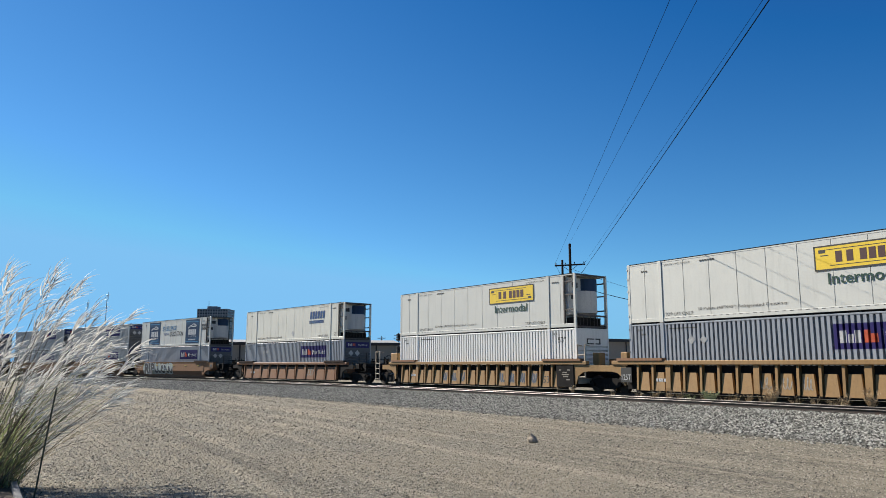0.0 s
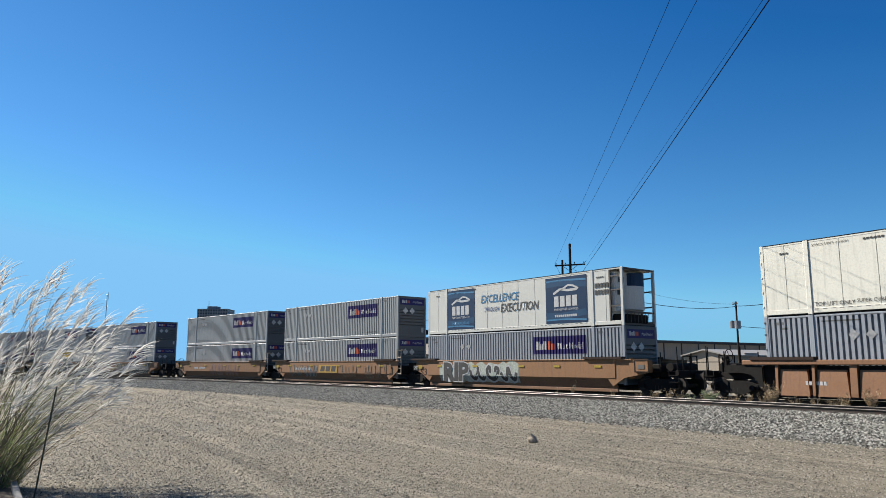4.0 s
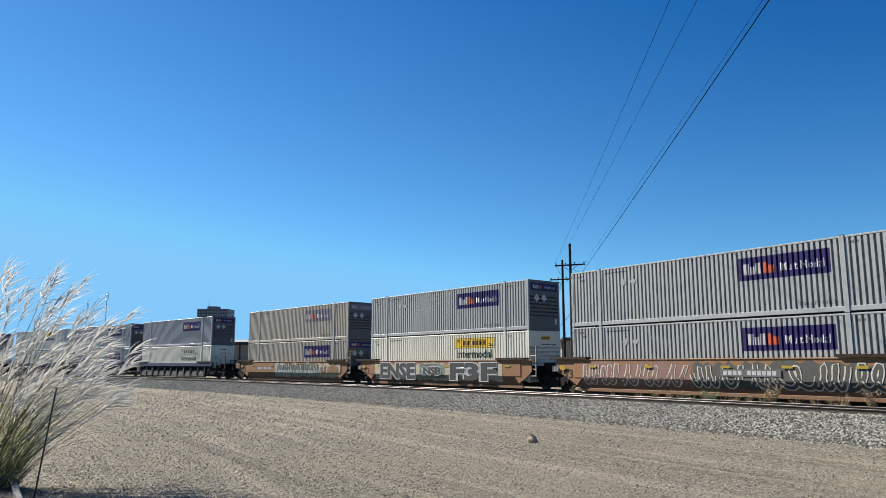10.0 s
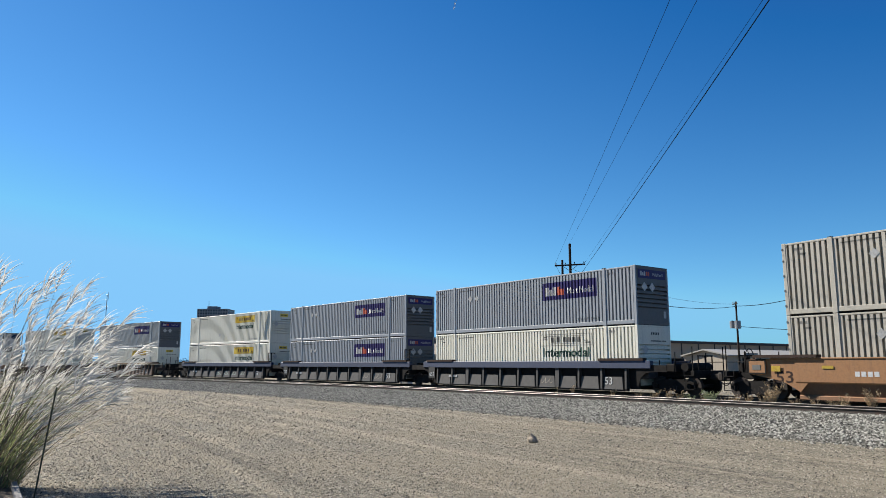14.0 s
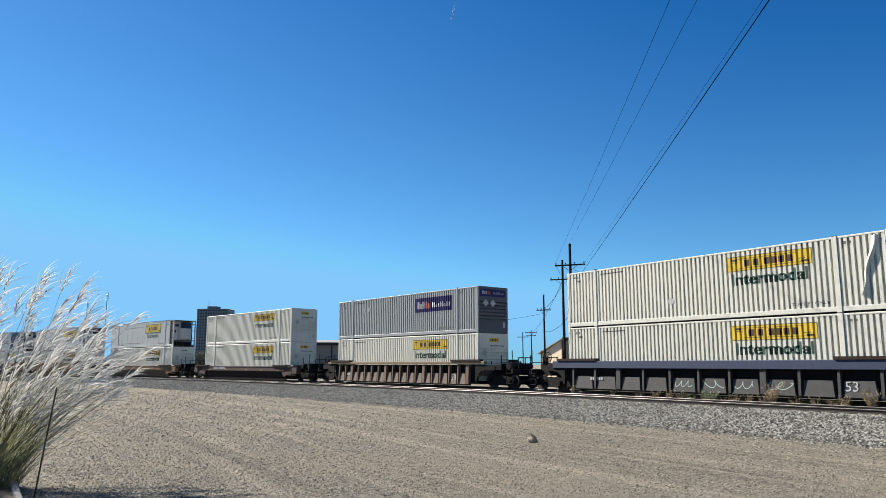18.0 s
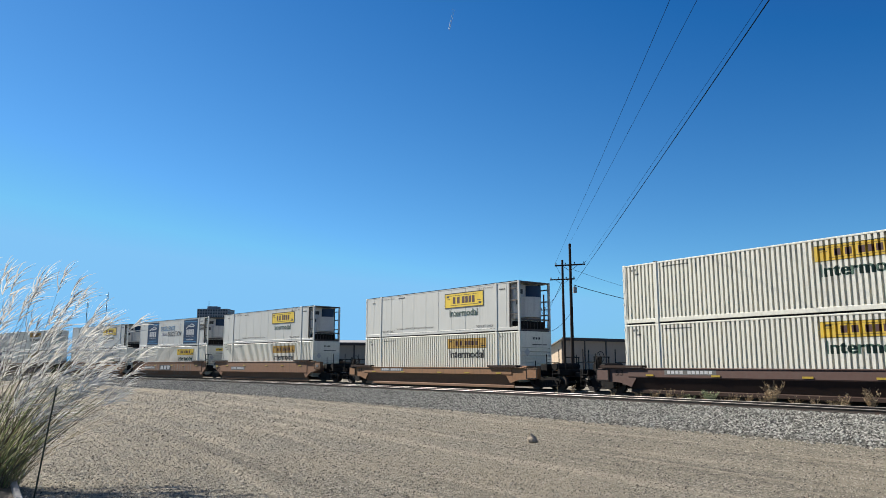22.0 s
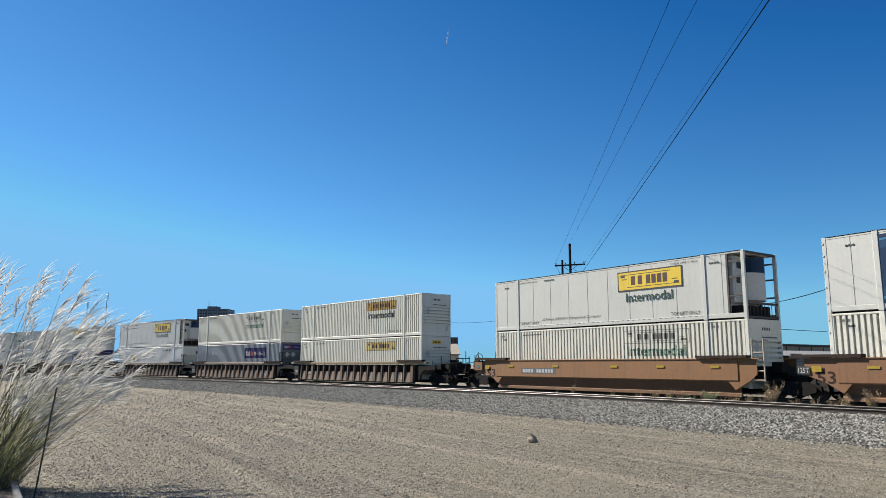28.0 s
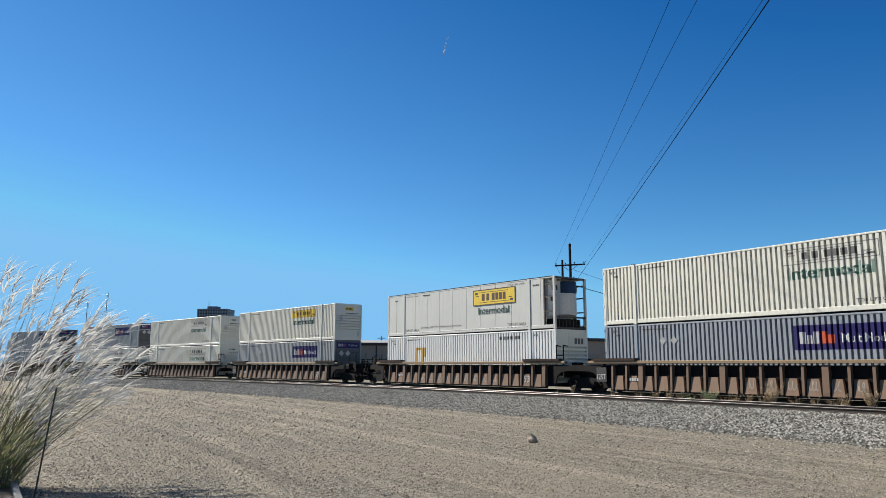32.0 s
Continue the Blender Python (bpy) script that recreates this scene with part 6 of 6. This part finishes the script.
# rows: colours of edge and fill, seed, from, to, foot, head, how many forms (0: a patch), width of the stroke
ART = {0: [((CHALK,), 39, -1.9, 1.2, 0.42, 0.95, 1, 0.045)], 1: [((CHALK, STEELBLUE), 11, -3.8, -1.2, 0.36, 1.0, 1, 0.13), ((CHALK, STEELBLUE), 12, 1.7, 5.4, 0.36, 1.0, 1, 0.13)], 2: [((CHALK,), 13, 3.0, 4.4, 0.5, 1.1, 1, 0.06)],
       3: [(MINT_PALE, 20, -6.4, 0.9, 0.30, 1.60, 0, 0), ((PALE, INK), 21, -3.35, 0.75, 0.34, 1.54, 3, 0.40)],
       4: [((OLIVE, CHALK), 22, -6.4, -4.2, 0.42, 1.46, 2, 0.17), ((MINT_PALE, STEELBLUE), 52, -4.1, -1.9, 0.40, 1.48, 2, 0.17), ((CHALK, ORANGE_CAR), 23, 1.3, 3.6, 0.45, 1.45, 2, 0.16), ((CHALK, ORANGE_CAR), 24, 4.6, 7.8, 0.4, 1.5, 3, 0.16)],
       5: [((PINK, ROSE), 25, -2.0, 3.8, 0.36, 1.52, 4, 0.22)],
       6: [(ROSE, 44, -7.2, -0.6, 0.34, 1.58, 0, 0), (OLIVE, 48, -0.5, 7.6, 0.34, 1.58, 0, 0), ((CREAM_SPRAY, ROSE), 26, -7.2, -0.8, 0.36, 1.54, 5, 0.25), ((CREAM_SPRAY, OLIVE), 27, -0.6, 7.5, 0.36, 1.54, 6, 0.25)],
       7: [(SAND, 28, -7.0, 6.2, 0.34, 1.58, 0, 0), (MINT, 45, -1.75, 0.95, 0.42, 1.5, 0, 0)],
       8: [(MINT_PALE, 30, -2.4, 4.6, 0.34, 1.57, 0, 0), (SAND, 31, 4.4, 7.6, 0.34, 1.50, 0, 0), ((INK_PALE,), 46, -2.2, 4.8, 0.40, 1.50, 12, 0.05), ((OLIVE,), 47, -2.0, 4.6, 0.95, 1.52, 9, 0.07), ((CHALK, ORANGE_CAR), 49, 5.0, 7.4, 0.6, 1.4, 3, 0.24)],
       9: [((CHALK,), 32, 0.5, 2.4, 0.4, 0.75, 1, 0.03)], 10: [((CHALK,), 33, 2.5, 5.0, 0.4, 0.75, 1, 0.03)], 11: [((MINT,), 34, -1.6, 4.2, 0.4, 0.75, 1, 0.035)],
       16: [((CHALK,), 35, -5.6, -2.2, 0.42, 1.45, 3, 0.05), ((CHALK,), 36, 1.2, 5.6, 0.42, 1.45, 4, 0.05)], 18: [((CHALK,), 36, 0.5, 5.0, 0.40, 0.9, 1, 0.04)], 19: [((CHALK,), 37, -1.0, 4.0, 0.40, 0.9, 1, 0.04)],
       20: [((CHALK,), 38, -4.5, 3.9, 0.38, 0.95, 1, 0.05)]}
for g in GROUPS:
    for k, i in enumerate(g):
        front, back = k == 0, k == len(g) - 1
        st, art = STYLE[i], ART.get(i, [])
        if st == "tan":
            car = ribbed_car("tan-yellow well car with outside stakes and graffiti", TAN_CAR, front, back, art)
        elif st == "darktan":
            car = ribbed_car("brown well car with outside stakes, on the track", BROWN_CAR, front, back, art, None, 1.5, 1.38, None, 1.2)
        elif st == "blue":
            car = ribbed_car("blue-black well car with outside stakes", GREY_BLACK, front, back, art, BLUE_CAR, 1.5, 1.20, None, 0.80)
        elif st == "dusty":
            car = ribbed_car("dusty brown well car with outside stakes and tan top chord", DUSTY_CAR, front, back, art, DUST_CHORD, 0.87, 1.42, DUST_PANEL, 0.84)
        elif st == "dark":
            car = ribbed_car("dark brown well car with close outside stakes", DARK_CAR, front, back, art, DUST_CHORD, 0.87, 1.43, DUST_PANEL if i == 18 else DARK_PANEL, 0.86)
        elif st == "low":
            car = smooth_car("maroon rusty low-sided well car", MAROON_CAR, front, back, art, 1.20, 0.83, 0.25)
        elif st == "lowbrown":
            car = smooth_car("orange-brown low-sided well car", ORANGE_CAR, front, back, art, 1.20, 0.83, 0.25)
        else:
            car = smooth_car("orange-tan smooth-sided well car with graffiti" if i < 9 else "oxide-brown smooth-sided well car with worn lettering", ORANGE_CAR if i < 9 or i == 17 else BROWN_CAR, front, back, art, field=i in (6, 17), at=1.0 if i == 6 else -5.4)
        if i in (3, 7):
            words = (("ENSE", -6.3, 0.42, 1.08, 4.1), ("NSB", -1.3, 0.74, 0.50, 1.85), ("F3F", 1.45, 0.42, 1.08, 4.3)) if i == 7 else (("RIP", -5.95, 0.38, 1.14, 2.5),)
            for body, x, z, h, w in words:
                for material, bold, grow, lift in ((PALE, 0.10, 0.06, 1.604), (INK, 0.05, 0.0, 1.608)):
                    t = part("graffiti", lettering(body, h + 2 * grow, material, w + 2 * grow, 0.0, bold), material, car, "large dark sprayed letters" if material is INK else "pale edge of sprayed letters")
                    t.matrix_basis = pose(x - grow, -lift, z - grow)
        if i in (4, 16):
            part("logo_panel", Shape().box(-1.75, 0.95, -1.598, -1.592, 0.76, 1.36), GOLD if i == 4 else INK, car, "golden logo panel" if i == 4 else "black logo panel")
            for k in range(3):
                part("logo_block", Shape().add([(x_ + 0.12 * f_, -1.602, z_) for x_, z_, f_ in ((-1.52 + k * 0.78, 0.86, 0), (-0.92 + k * 0.78, 0.86, 0), (-0.92 + k * 0.78, 1.26, 1), (-1.52 + k * 0.78, 1.26, 1))], [(0, 1, 2, 3)]), BROWN_TRIM if i == 4 else PALE, car, "dark logo block" if i == 4 else "white logo block")
        MOVERS.append((car, LOADS[i] - LONG / 2, 9.8, RAIL_Z))


# ---- how the train, the jet and the grass move ----
def motions():
    times = [i * 1.0 for i in range(33)]
    for ob, offset, half, z in MOVERS:
        walk(ob, [(t, carried_pose(run(t) + offset, half, z)) for t in times])
    # wheels turn on every thirtieth of a second while their car is near enough to make them out
    place = {ob: offset for ob, offset, half, z in MOVERS}
    for wheels, ax in TURNING:
        offset = place[wheels.parent.parent] + ax
        beats = [i / 30 for i in range(961) if -95.0 < run(i / 30) + offset < 14.0]
        rows = [(q, pose(ax, 0, 0.42, 0, math.degrees(run(q) / 0.42) % 360, 0)) for q in beats] or [(0.0, pose(ax, 0, 0.42))]
        if rows[0][0] > 0.0:
            rows.insert(0, (0.0, rows[0][1]))
        if rows[-1][0] < 32.0:
            rows.append((32.0, rows[-1][1]))
        walk(wheels, rows)
    start = Vector((-3162.0, 1999.0, 1938.0)) - fly * 13.0
    walk(jet, [(t, Matrix.Translation(start + fly * t)) for t in (0.0, 16.0, 32.0)])
    for stem, k in TUFTS:
        walk(stem, [(t, pose(0, 0, 0, 1.6 * math.sin(1.9 * t + k), 1.8 * math.sin(1.4 * t + 2.1 * k), 0)) for t in [i * 0.4 for i in range(81)]])


motions()
